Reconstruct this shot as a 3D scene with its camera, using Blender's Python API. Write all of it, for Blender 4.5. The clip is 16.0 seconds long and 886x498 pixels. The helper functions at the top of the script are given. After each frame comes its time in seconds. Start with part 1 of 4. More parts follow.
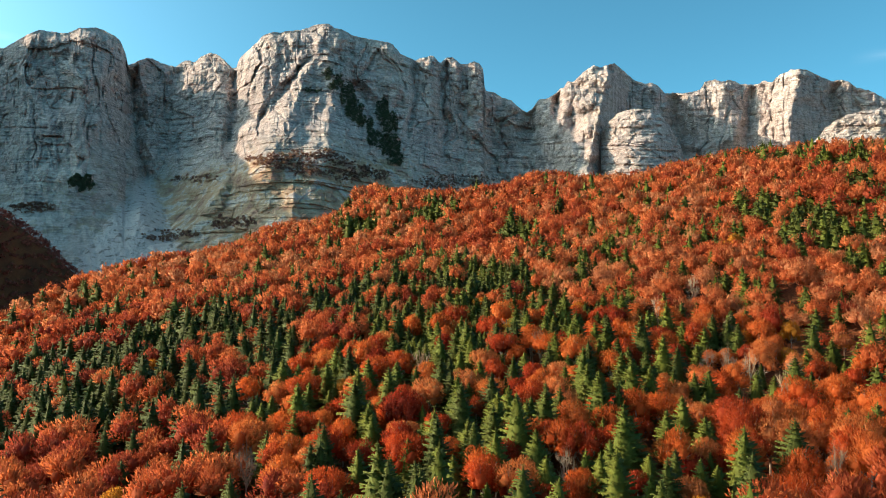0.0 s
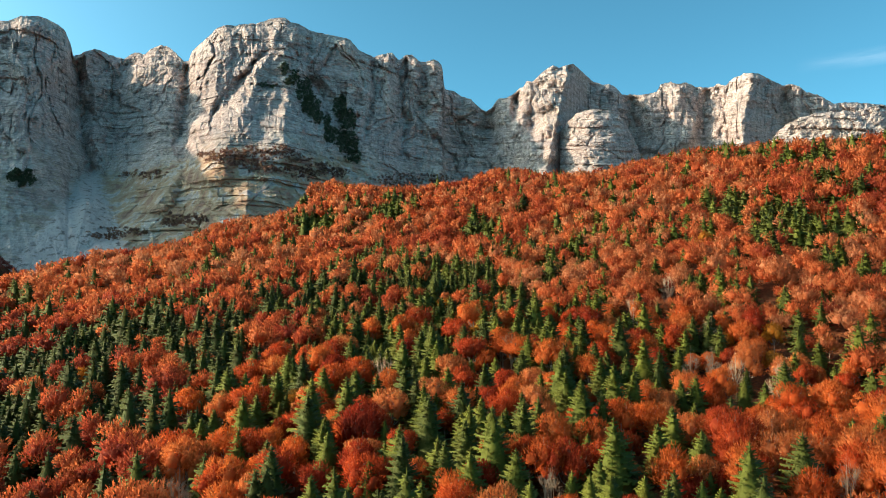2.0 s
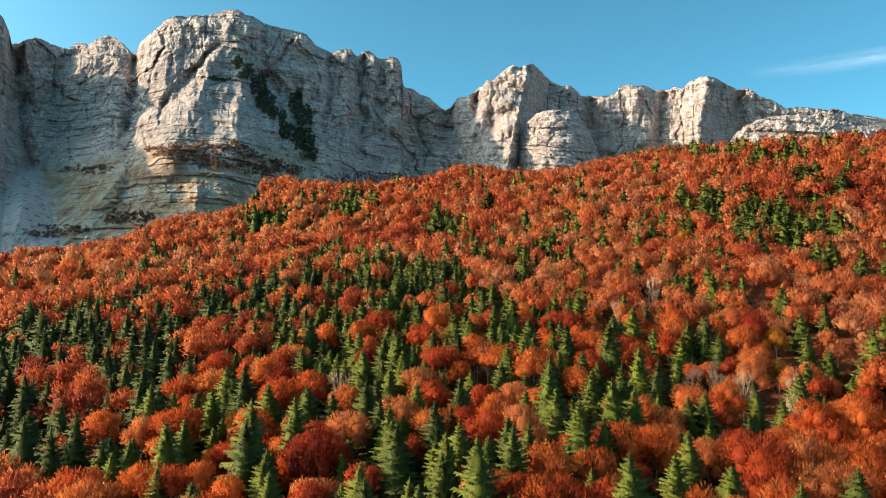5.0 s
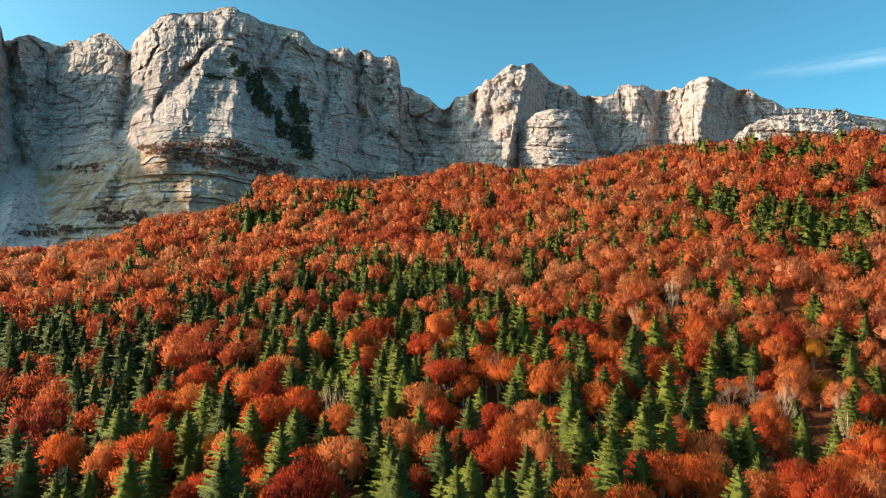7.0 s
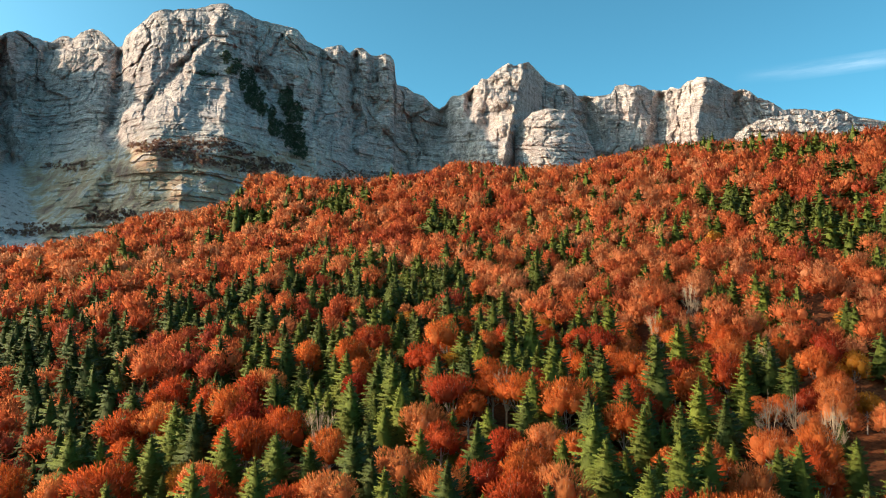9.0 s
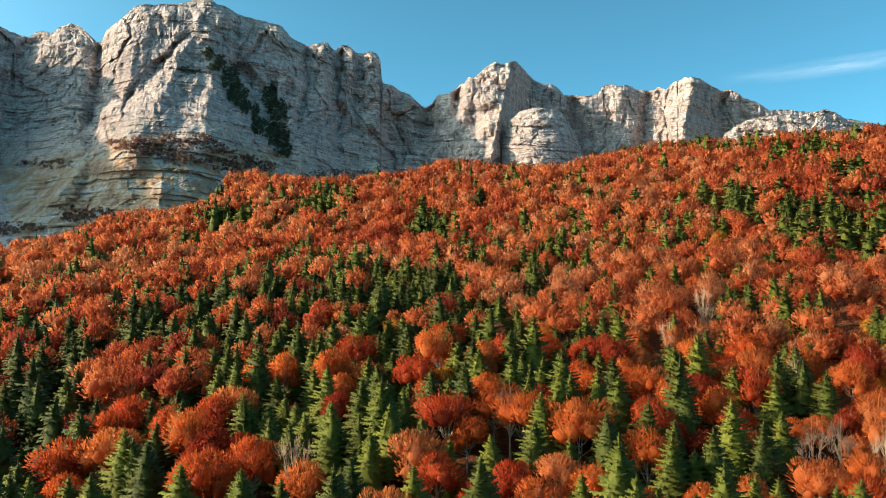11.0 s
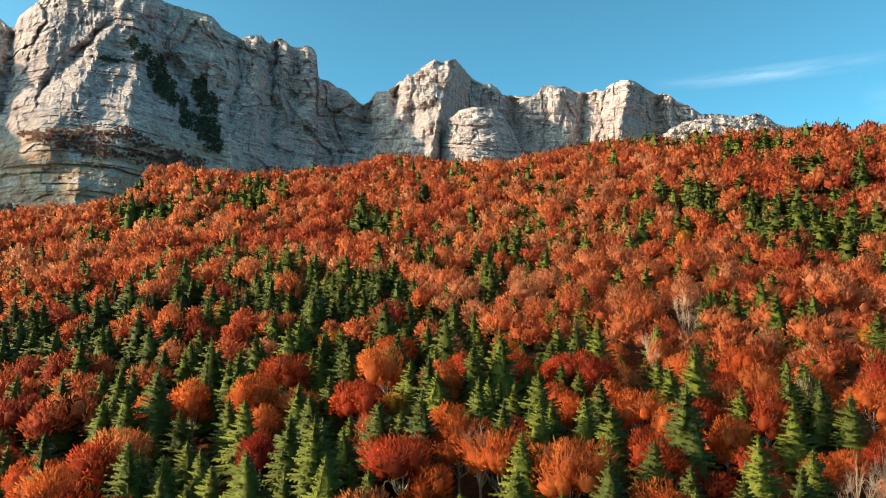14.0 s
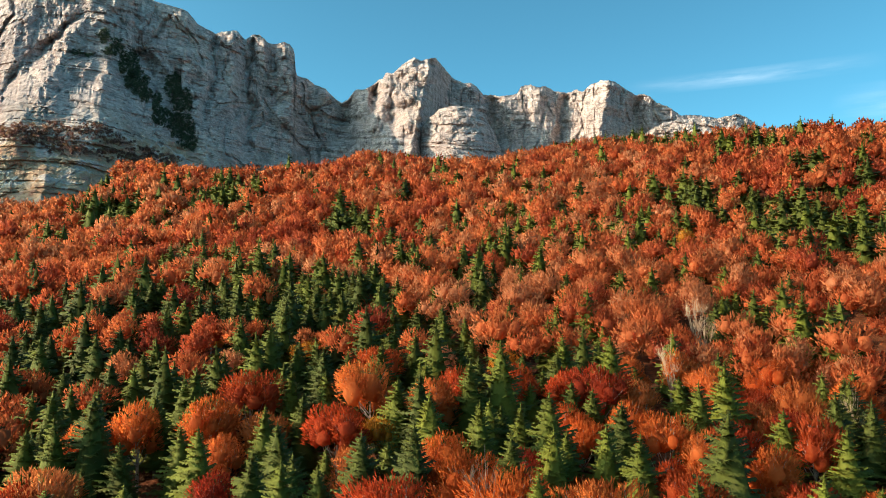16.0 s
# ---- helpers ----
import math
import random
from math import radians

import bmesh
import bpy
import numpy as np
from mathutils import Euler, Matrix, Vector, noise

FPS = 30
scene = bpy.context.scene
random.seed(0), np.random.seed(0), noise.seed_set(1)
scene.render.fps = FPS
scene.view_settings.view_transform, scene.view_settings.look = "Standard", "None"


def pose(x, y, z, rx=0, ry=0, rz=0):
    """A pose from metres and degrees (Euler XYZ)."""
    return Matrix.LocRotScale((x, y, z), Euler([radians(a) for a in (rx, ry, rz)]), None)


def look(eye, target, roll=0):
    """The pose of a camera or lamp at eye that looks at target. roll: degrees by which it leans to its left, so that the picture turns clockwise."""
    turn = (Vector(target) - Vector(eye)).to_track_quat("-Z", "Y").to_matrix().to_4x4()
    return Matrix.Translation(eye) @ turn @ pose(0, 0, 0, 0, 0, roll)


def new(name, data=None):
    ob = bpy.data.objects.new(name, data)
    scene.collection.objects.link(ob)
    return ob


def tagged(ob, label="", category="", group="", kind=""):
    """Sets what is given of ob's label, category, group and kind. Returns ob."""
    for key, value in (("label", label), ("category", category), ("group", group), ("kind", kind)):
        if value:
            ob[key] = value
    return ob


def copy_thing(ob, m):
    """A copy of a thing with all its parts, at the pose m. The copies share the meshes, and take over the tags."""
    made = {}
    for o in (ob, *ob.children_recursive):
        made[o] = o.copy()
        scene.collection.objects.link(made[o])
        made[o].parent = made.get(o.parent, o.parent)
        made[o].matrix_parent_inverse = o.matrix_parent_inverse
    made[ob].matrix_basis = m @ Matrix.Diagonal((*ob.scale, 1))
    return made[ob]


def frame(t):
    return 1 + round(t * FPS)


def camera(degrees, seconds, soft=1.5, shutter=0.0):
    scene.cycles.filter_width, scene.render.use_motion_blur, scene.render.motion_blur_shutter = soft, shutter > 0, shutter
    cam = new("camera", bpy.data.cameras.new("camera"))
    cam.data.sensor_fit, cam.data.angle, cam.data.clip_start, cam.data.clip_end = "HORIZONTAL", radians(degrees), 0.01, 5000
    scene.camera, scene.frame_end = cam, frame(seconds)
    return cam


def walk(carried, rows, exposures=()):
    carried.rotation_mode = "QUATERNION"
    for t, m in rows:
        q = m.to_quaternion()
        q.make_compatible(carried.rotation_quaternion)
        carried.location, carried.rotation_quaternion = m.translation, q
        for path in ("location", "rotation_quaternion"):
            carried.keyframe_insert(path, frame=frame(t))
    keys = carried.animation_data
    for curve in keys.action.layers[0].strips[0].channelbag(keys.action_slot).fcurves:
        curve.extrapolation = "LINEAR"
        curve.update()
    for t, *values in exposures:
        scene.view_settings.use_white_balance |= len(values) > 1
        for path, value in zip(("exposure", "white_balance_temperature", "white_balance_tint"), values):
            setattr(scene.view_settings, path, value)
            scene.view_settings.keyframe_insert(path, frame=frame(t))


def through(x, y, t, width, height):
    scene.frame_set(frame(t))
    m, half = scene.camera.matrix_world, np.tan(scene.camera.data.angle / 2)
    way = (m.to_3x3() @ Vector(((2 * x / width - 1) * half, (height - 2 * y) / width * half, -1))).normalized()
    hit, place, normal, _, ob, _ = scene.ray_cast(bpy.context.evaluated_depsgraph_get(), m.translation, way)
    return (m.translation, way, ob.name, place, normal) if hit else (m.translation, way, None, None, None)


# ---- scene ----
import itertools

cam = camera(64.97, 16.0, soft=1.0)
PATH = [
    (0.0, look((0.00, 0.00, 0.00), (0.00, 99.87, 5.03), -0.09)),
    (0.5, look((-0.50, 4.83, -0.06), (0.63, 104.70, 4.97), -0.08)),
    (1.0, look((-0.97, 9.75, -0.09), (1.54, 109.59, 4.95), -0.09)),
    (1.5, look((-1.40, 14.68, -0.12), (2.68, 114.47, 4.90), -0.10)),
    (2.0, look((-1.76, 19.63, -0.15), (4.29, 119.32, 4.87), -0.12)),
    (2.5, look((-2.02, 24.51, -0.22), (5.84, 124.07, 4.81), -0.14)),
    (3.0, look((-2.30, 29.39, -0.22), (7.12, 128.82, 4.82), -0.16)),
    (3.5, look((-2.50, 34.19, -0.24), (7.95, 133.52, 4.83), -0.16)),
    (4.0, look((-2.64, 39.01, -0.28), (8.59, 138.24, 4.81), -0.13)),
    (6.5, look((-2.47, 62.86, 0.72), (10.07, 161.94, 5.94), 0.01)),
    (7.0, look((-2.38, 67.66, 1.08), (10.20, 166.72, 6.32), 0.04)),
    (7.5, look((-2.27, 72.40, 1.40), (10.40, 171.46, 6.66), 0.10)),
    (8.0, look((-2.10, 77.14, 1.69), (10.74, 176.17, 6.97), 0.14)),
    (8.5, look((-1.89, 81.88, 2.00), (11.23, 180.88, 7.30), 0.17)),
    (11.0, look((-0.85, 106.07, 3.62), (14.56, 204.74, 8.96), 0.22)),
    (11.5, look((-0.51, 111.01, 3.88), (16.22, 209.45, 9.23), 0.16)),
    (12.0, look((-0.13, 116.01, 4.12), (18.40, 214.14, 9.48), 0.11)),
    (12.5, look((0.29, 121.02, 4.33), (20.56, 218.79, 9.71), 0.07)),
    (13.0, look((0.68, 126.02, 4.59), (22.61, 223.44, 9.97), 0.03)),
    (13.5, look((1.08, 130.87, 4.83), (24.24, 228.00, 10.22), 0.02)),
    (14.0, look((1.54, 135.68, 5.10), (25.75, 232.56, 10.50), 0.01)),
    (14.5, look((2.04, 140.43, 5.32), (27.04, 237.10, 10.73), -0.02)),
    (15.0, look((2.60, 145.22, 5.56), (28.37, 241.69, 10.98), -0.01)),
    (15.5, look((3.24, 150.01, 5.80), (29.69, 246.30, 11.24), 0.01)),
    (16.0, look((3.91, 154.83, 6.05), (31.10, 250.91, 11.51), 0.02)),
]
walk(cam, PATH, exposures=[(0.0, 1.55)])

# ---- world and sun ----
SUN_AZ, SUN_EL = radians(-86), radians(27)      # bearing from +y (to the right is plus), height
SUN_WAY = Vector((math.sin(SUN_AZ) * math.cos(SUN_EL), math.cos(SUN_AZ) * math.cos(SUN_EL), math.sin(SUN_EL)))
world = bpy.data.worlds.new("sky")
scene.world = world
world.use_nodes = True
wn, wl = world.node_tree.nodes, world.node_tree.links
wn.clear()
sky = wn.new("ShaderNodeTexSky")
sky.sky_type, sky.sun_disc = "NISHITA", False
sky.sun_elevation, sky.sun_rotation = SUN_EL, SUN_AZ
sky.altitude, sky.air_density, sky.dust_density, sky.ozone_density = 2500, 0.75, 10.0, 2.0
back = wn.new("ShaderNodeBackground")
back.inputs["Strength"].default_value = 0.125
tint = wn.new("ShaderNodeMix")
tint.data_type, tint.blend_type = "RGBA", "MULTIPLY"
tint.inputs[0].default_value = 1.0
wl.new(sky.outputs[0], tint.inputs[6])
# thin high cloud: level wisps low over the peaks
ray = wn.new("ShaderNodeTexCoord").outputs["Generated"]
stretch = wn.new("ShaderNodeMapping")
stretch.inputs["Scale"].default_value = (9, 9, 70)
wl.new(ray, stretch.inputs["Vector"])
wisp = wn.new("ShaderNodeTexNoise")
wisp.inputs["Scale"].default_value, wisp.inputs["Detail"].default_value, wisp.inputs["Roughness"].default_value = 1.0, 5, 0.6
wl.new(stretch.outputs[0], wisp.inputs["Vector"])
parts_of = wn.new("ShaderNodeSeparateXYZ")
wl.new(ray, parts_of.inputs[0])


def sky_math(how, a, b=0.0):
    m = wn.new("ShaderNodeMath")
    m.operation = how
    for k, v in enumerate((a, b)):
        if hasattr(v, "links"):
            wl.new(v, m.inputs[k])
        else:
            m.inputs[k].default_value = v
    return m.outputs[0]


def sky_near(value, centre, reach):
    far = sky_math("ABSOLUTE", sky_math("SUBTRACT", value, centre))
    return sky_math("MAXIMUM", sky_math("SUBTRACT", 1.0, sky_math("DIVIDE", far, reach)), 0.0)


# the sky grows brighter and whiter towards the sun
toward = wn.new("ShaderNodeVectorMath")
toward.operation = "DOT_PRODUCT"
toward.inputs[1].default_value = SUN_WAY
wl.new(ray, toward.inputs[0])
near_sun = sky_math("POWER", sky_math("MAXIMUM", sky_math("DIVIDE", sky_math("ADD", toward.outputs["Value"], 0.4), 1.4), 0.0), 6.0)
glow = wn.new("ShaderNodeMix")
glow.data_type = "RGBA"
glow.inputs[6].default_value, glow.inputs[7].default_value = (0.35, 0.79, 0.68, 1), (1.7, 2.05, 1.65, 1)
wl.new(near_sun, glow.inputs[0])
wl.new(glow.outputs[2], tint.inputs[7])
cover = 0.0
for x_, rx_, z_, rz_ in ((0.61, 0.12, 0.270, 0.012), (0.76, 0.07, 0.222, 0.026), (-0.535, 0.04, 0.293, 0.006)):
    patch = sky_math("MULTIPLY", sky_near(parts_of.outputs[0], x_, rx_), sky_near(parts_of.outputs[2], z_, rz_))
    cover = sky_math("ADD", patch, cover)
thick = wn.new("ShaderNodeMapRange")
thick.inputs["From Min"].default_value, thick.inputs["From Max"].default_value, thick.inputs["To Max"].default_value = 0.30, 0.72, 0.3
wl.new(wisp.outputs[0], thick.inputs["Value"])
amount = wn.new("ShaderNodeMath")
amount.operation = "MULTIPLY"
wl.new(cover, amount.inputs[0])
wl.new(thick.outputs[0], amount.inputs[1])
cloud = wn.new("ShaderNodeMix")
cloud.data_type = "RGBA"
cloud.inputs[7].default_value = (4.6, 5.0, 5.4, 1)
wl.new(amount.outputs[0], cloud.inputs[0])
wl.new(tint.outputs[2], cloud.inputs[6])
wl.new(cloud.outputs[2], back.inputs[0])
wl.new(back.outputs[0], wn.new("ShaderNodeOutputWorld").inputs[0])

sun = new("sun", bpy.data.lights.new("sun", "SUN"))
sun.data.energy, sun.data.angle, sun.data.color = 2.2, radians(0.6), (1.0, 0.83, 0.60)
sun.matrix_world = look(SUN_WAY * 500, (0, 0, 0))

# ---- materials ----


def material(name, rough=0.9):
    m = bpy.data.materials.new(name)
    m.use_nodes = True
    bsdf = m.node_tree.nodes["Principled BSDF"]
    bsdf.inputs["Roughness"].default_value = rough
    bsdf.inputs["Specular IOR Level"].default_value = 0.2
    return m, m.node_tree.nodes, m.node_tree.links, bsdf


def noise_node(nodes, links, scale, detail=4, where=None, rough=0.55):
    n = nodes.new("ShaderNodeTexNoise")
    n.inputs["Scale"].default_value, n.inputs["Detail"].default_value = scale, detail
    n.inputs["Roughness"].default_value = rough
    if where is not None:
        links.new(where, n.inputs["Vector"])
    return n


def ramp_node(nodes, links, source, stops):
    r = nodes.new("ShaderNodeValToRGB")
    e = r.color_ramp.elements
    while len(e) < len(stops):
        e.new(0.5)
    for el, (at, c) in zip(e, stops):
        el.position, el.color = at, (*c, 1)
    links.new(source, r.inputs[0])
    return r


def mix_node(nodes, links, fac, a, b, how="MIX"):
    m = nodes.new("ShaderNodeMix")
    m.data_type, m.blend_type = "RGBA", how
    for key, v in ((0, fac), (6, a), (7, b)):
        if hasattr(v, "links"):
            links.new(v, m.inputs[key])
        elif key:
            m.inputs[key].default_value = (*v, 1)
        else:
            m.inputs[key].default_value = v
    return m.outputs[2]


def math_node(nodes, links, how, a, b=0.0, c=0.0):
    m = nodes.new("ShaderNodeMath")
    m.operation = how
    for i, v in enumerate((a, b, c)):
        if hasattr(v, "links"):
            links.new(v, m.inputs[i])
        else:
            m.inputs[i].default_value = v
    return m.outputs[0]


def leaf_material(name, stops, single, through=0.58):
    """Foliage whose colour varies from tree to tree and from spray to spray. single: trees that are objects of their own."""
    m, n, l, bsdf = material(name, 0.75)
    if single:
        tone = n.new("ShaderNodeObjectInfo").outputs["Random"]
    else:
        a = n.new("ShaderNodeAttribute")
        a.attribute_name = "tone"
        tone = a.outputs["Fac"]
    bit = n.new("ShaderNodeNewGeometry").outputs["Random Per Island"]
    spread = math_node(n, l, "MULTIPLY_ADD", bit, 0.16, math_node(n, l, "MULTIPLY_ADD", tone, 0.84, 0.0))
    col = ramp_node(n, l, spread, stops).outputs[0]
    far = noise_node(n, l, 0.35, 3, n.new("ShaderNodeNewGeometry").outputs["Position"])
    col = mix_node(n, l, 0.32, col, ramp_node(n, l, far.outputs[0], [(0.3, (0.6, 0.6, 0.6)), (0.7, (1.35, 1.3, 1.25))]).outputs[0], "MULTIPLY")
    l.new(col, bsdf.inputs["Base Color"])
    tr = n.new("ShaderNodeBsdfTranslucent")
    l.new(col, tr.inputs[0])
    mix = n.new("ShaderNodeMixShader")
    mix.inputs[0].default_value = through
    l.new(bsdf.outputs[0], mix.inputs[1])
    l.new(tr.outputs[0], mix.inputs[2])
    l.new(mix.outputs[0], n["Material Output"].inputs[0])
    return m


COPPER = [(0.0, (0.35, 0.039, 0.015)), (0.25, (0.53, 0.088, 0.019)), (0.5, (0.64, 0.138, 0.026)), (0.75, (0.66, 0.174, 0.041)), (1.0, (0.62, 0.225, 0.085))]
# copper with the distance haze mixed in: paler and duller
COPPER_HAZE = [(0.0, (0.31, 0.045, 0.026)), (0.25, (0.48, 0.096, 0.034)), (0.5, (0.58, 0.142, 0.044)), (0.75, (0.60, 0.178, 0.064)), (1.0, (0.56, 0.225, 0.105))]
RED = [(0.0, (0.31, 0.030, 0.014)), (0.6, (0.49, 0.066, 0.017)), (1.0, (0.58, 0.098, 0.022))]
PALE = [(0.0, (0.62, 0.138, 0.028)), (0.6, (0.63, 0.164, 0.042)), (1.0, (0.61, 0.200, 0.064))]
GREEN = [(0.0, (0.048, 0.054, 0.010)), (0.5, (0.100, 0.106, 0.012)), (1.0, (0.138, 0.140, 0.015))]
GOLD = [(0.0, (0.56, 0.19, 0.02)), (1.0, (0.62, 0.27, 0.03))]
MAT_RED, MAT_PALE = leaf_material("red_beech_leaf", RED, True), leaf_material("pale_beech_leaf", PALE, True)
MAT_BEECH, MAT_BEECH_HAZE = leaf_material("beech_leaf", COPPER, True), leaf_material("beech_wood_haze_leaf", COPPER_HAZE, False)
MAT_FIR, MAT_FIR_FAR = leaf_material("fir_needle", GREEN, True, 0.08), leaf_material("fir_wood_needle", GREEN, False, 0.08)
MAT_SCRUB = leaf_material("scrub_needle", [(0.0, (0.050, 0.060, 0.034)), (1.0, (0.105, 0.115, 0.055))], False, 0.1)
MAT_BROWN = leaf_material("russet_leaf", [(0.0, (0.22, 0.115, 0.10)), (0.6, (0.33, 0.165, 0.12)), (1.0, (0.36, 0.23, 0.12))], False)
# the side hill lies in shade; these darker leaf colours carry it
MAT_HILL_SHADE = leaf_material("hill_shade_leaf", [(0.0, (0.26, 0.07, 0.06)), (1.0, (0.48, 0.14, 0.10))], False)
MAT_GOLD = leaf_material("gold_leaf", GOLD, True)


def bark_material(name, dark, pale):
    m, n, l, bsdf = material(name, 0.9)
    pos = n.new("ShaderNodeNewGeometry").outputs["Position"]
    a = noise_node(n, l, 1.6, 5, pos)
    l.new(ramp_node(n, l, a.outputs[0], [(0.3, dark), (0.7, pale)]).outputs[0], bsdf.inputs["Base Color"])
    bump = n.new("ShaderNodeBump")
    bump.inputs["Strength"].default_value = 0.4
    l.new(noise_node(n, l, 9, 3, pos).outputs[0], bump.inputs["Height"])
    l.new(bump.outputs[0], bsdf.inputs["Normal"])
    return m


MAT_BEECH_BARK = bark_material("beech_bark", (0.22, 0.15, 0.11), (0.48, 0.37, 0.29))
MAT_BARE_BARK = bark_material("bare_bark", (0.26, 0.155, 0.095), (0.44, 0.29, 0.19))
MAT_FIR_BARK = bark_material("fir_bark", (0.10, 0.075, 0.06), (0.27, 0.21, 0.17))


def floor_material():
    m, n, l, bsdf = material("leaf_litter", 0.95)
    pos = n.new("ShaderNodeNewGeometry").outputs["Position"]
    a, b = noise_node(n, l, 0.03, 5, pos), noise_node(n, l, 1.1, 5, pos)
    c1 = ramp_node(n, l, a.outputs[0], [(0.35, (0.10, 0.035, 0.016)), (0.65, (0.22, 0.07, 0.025))]).outputs[0]
    c2 = ramp_node(n, l, b.outputs[0], [(0.3, (0.45, 0.45, 0.45)), (0.7, (1.3, 1.2, 1.1))]).outputs[0]
    l.new(mix_node(n, l, 1.0, c1, c2, "MULTIPLY"), bsdf.inputs["Base Color"])
    bump = n.new("ShaderNodeBump")
    bump.inputs["Distance"].default_value = 0.4
    l.new(b.outputs[0], bump.inputs["Height"])
    l.new(bump.outputs[0], bsdf.inputs["Normal"])
    return m


def rock_material(name, warm=0.0):
    """Banded limestone: thin level beds, rust and grey streaks, turf and scree where the face lies back."""
    m, n, l, bsdf = material(name, 0.92)
    geo = n.new("ShaderNodeNewGeometry")
    pos = geo.outputs["Position"]
    xyz = n.new("ShaderNodeSeparateXYZ")
    l.new(pos, xyz.inputs[0])
    big = noise_node(n, l, 0.006, 5, pos)
    # beds: noise stretched along the level
    sq = n.new("ShaderNodeMapping")
    sq.inputs["Scale"].default_value = (0.007, 0.007, 0.15)
    sq.inputs["Rotation"].default_value = (0, radians(3), 0)
    l.new(pos, sq.inputs["Vector"])
    warp = n.new("ShaderNodeVectorMath")
    warp.operation = "ADD"
    l.new(sq.outputs[0], warp.inputs[0])
    wv = n.new("ShaderNodeVectorMath")
    wv.operation = "SCALE"
    wv.inputs["Scale"].default_value = 1.0
    l.new(noise_node(n, l, 0.011, 3, pos).outputs["Color"], wv.inputs[0])
    l.new(wv.outputs[0], warp.inputs[1])
    beds = noise_node(n, l, 1.0, 5, warp.outputs[0], 0.65)
    # streaks down the face
    st = n.new("ShaderNodeMapping")
    st.inputs["Scale"].default_value = (0.06, 0.06, 0.006)
    l.new(pos, st.inputs["Vector"])
    streak = noise_node(n, l, 1.0, 4, st.outputs[0])
    fine = noise_node(n, l, 0.12, 6, pos, 0.65)
    col = ramp_node(n, l, big.outputs[0], [(0.3, (0.525, 0.410, 0.385)), (0.55, (0.59, 0.464, 0.43)), (0.75, (0.615, 0.48, 0.415))]).outputs[0]
    col = mix_node(n, l, 0.85, col, ramp_node(n, l, beds.outputs[0], [(0.36, (0.62, 0.60, 0.60)), (0.42, (0.94, 0.94, 0.94)), (0.6, (1.03, 1.02, 1.01)), (0.72, (1.16, 1.14, 1.10))]).outputs[0], "MULTIPLY")
    col = mix_node(n, l, 0.6, col, ramp_node(n, l, streak.outputs[0], [(0.33, (0.6, 0.58, 0.57)), (0.55, (1.0, 1.0, 1.0)), (0.8, (1.2, 1.14, 1.05))]).outputs[0], "MULTIPLY")
    col = mix_node(n, l, 0.7, col, ramp_node(n, l, fine.outputs[0], [(0.32, (0.55, 0.54, 0.53)), (0.68, (1.3, 1.28, 1.25))]).outputs[0], "MULTIPLY")
    bow = n.new("ShaderNodeVectorMath")
    bow.operation = "SCALE"
    bow.inputs["Scale"].default_value = 30.0
    l.new(noise_node(n, l, 0.008, 3, pos).outputs["Color"], bow.inputs[0])
    bent = n.new("ShaderNodeVectorMath")
    bent.operation = "ADD"
    l.new(pos, bent.inputs[0])
    l.new(bow.outputs[0], bent.inputs[1])
    # thin dark seams along the beds, and cracks across them
    for scale, tilt, thin, amount in (((0.0075, 0.0075, 0.11), 2, 0.034, 0.5), ((0.012, 0.012, 0.24), -2, 0.045, 0.5), ((0.016, 0.016, 0.40), 3, 0.06, 0.5), ((0.040, 0.012, 0.010), 24, 0.011, 0.65), ((0.07, 0.02, 0.013), -14, 0.014, 0.5)):
        mp = n.new("ShaderNodeMapping")
        mp.inputs["Scale"].default_value = scale
        mp.inputs["Rotation"].default_value = (0, radians(tilt), 0)
        l.new(bent.outputs[0], mp.inputs["Vector"])
        seam = noise_node(n, l, 1.0, 2, mp.outputs[0], 0.5)
        patchy = math_node(n, l, "MULTIPLY", ramp_node(n, l, noise_node(n, l, 0.011 + thin * 0.05, 4, pos).outputs[0], [(0.40, (0.08, 0.08, 0.08)), (0.54, (1, 1, 1))]).outputs[0], min(1.0, amount * 1.25))
        col = mix_node(n, l, patchy, col, ramp_node(n, l, seam.outputs[0], [(0.5 - thin, (1.04, 1.04, 1.03)), (0.5, (0.42, 0.40, 0.40)), (0.5 + thin, (1.04, 1.04, 1.03))]).outputs[0], "MULTIPLY")
    nz = n.new("ShaderNodeSeparateXYZ")
    l.new(geo.outputs["True Normal"], nz.inputs[0])
    lie = math_node(n, l, "MULTIPLY_ADD", fine.outputs[0], 0.5, math_node(n, l, "ADD", nz.outputs[2], -0.25))
    turf_at = ramp_node(n, l, lie, [(0.50, (0, 0, 0)), (0.66, (1, 1, 1))]).outputs[0]
    turf = ramp_node(n, l, noise_node(n, l, 0.02, 5, pos).outputs[0], [(0.34, (0.20, 0.11, 0.055)), (0.43, (0.33, 0.235, 0.10)), (0.50, (0.50, 0.43, 0.36)), (0.7, (0.56, 0.48, 0.41))]).outputs[0]
    low = ramp_node(n, l, math_node(n, l, "MULTIPLY", xyz.outputs[2], 0.001), [(0.25, (1, 1, 1)), (0.33, (0.10, 0.10, 0.10))]).outputs[0]
    col = mix_node(n, l, math_node(n, l, "MULTIPLY", math_node(n, l, "MULTIPLY", turf_at, low), 0.4), col, turf)
    # the scree cone under the gully, by bearing and height ratio
    bearing, rise = math_node(n, l, "DIVIDE", xyz.outputs[0], xyz.outputs[1]), math_node(n, l, "DIVIDE", xyz.outputs[2], xyz.outputs[1])
    # turf and low rock bands on the slope between the scree and the main face
    upper = math_node(n, l, "MINIMUM", math_node(n, l, "MULTIPLY_ADD", bearing, 0.23, 0.247), 0.183)
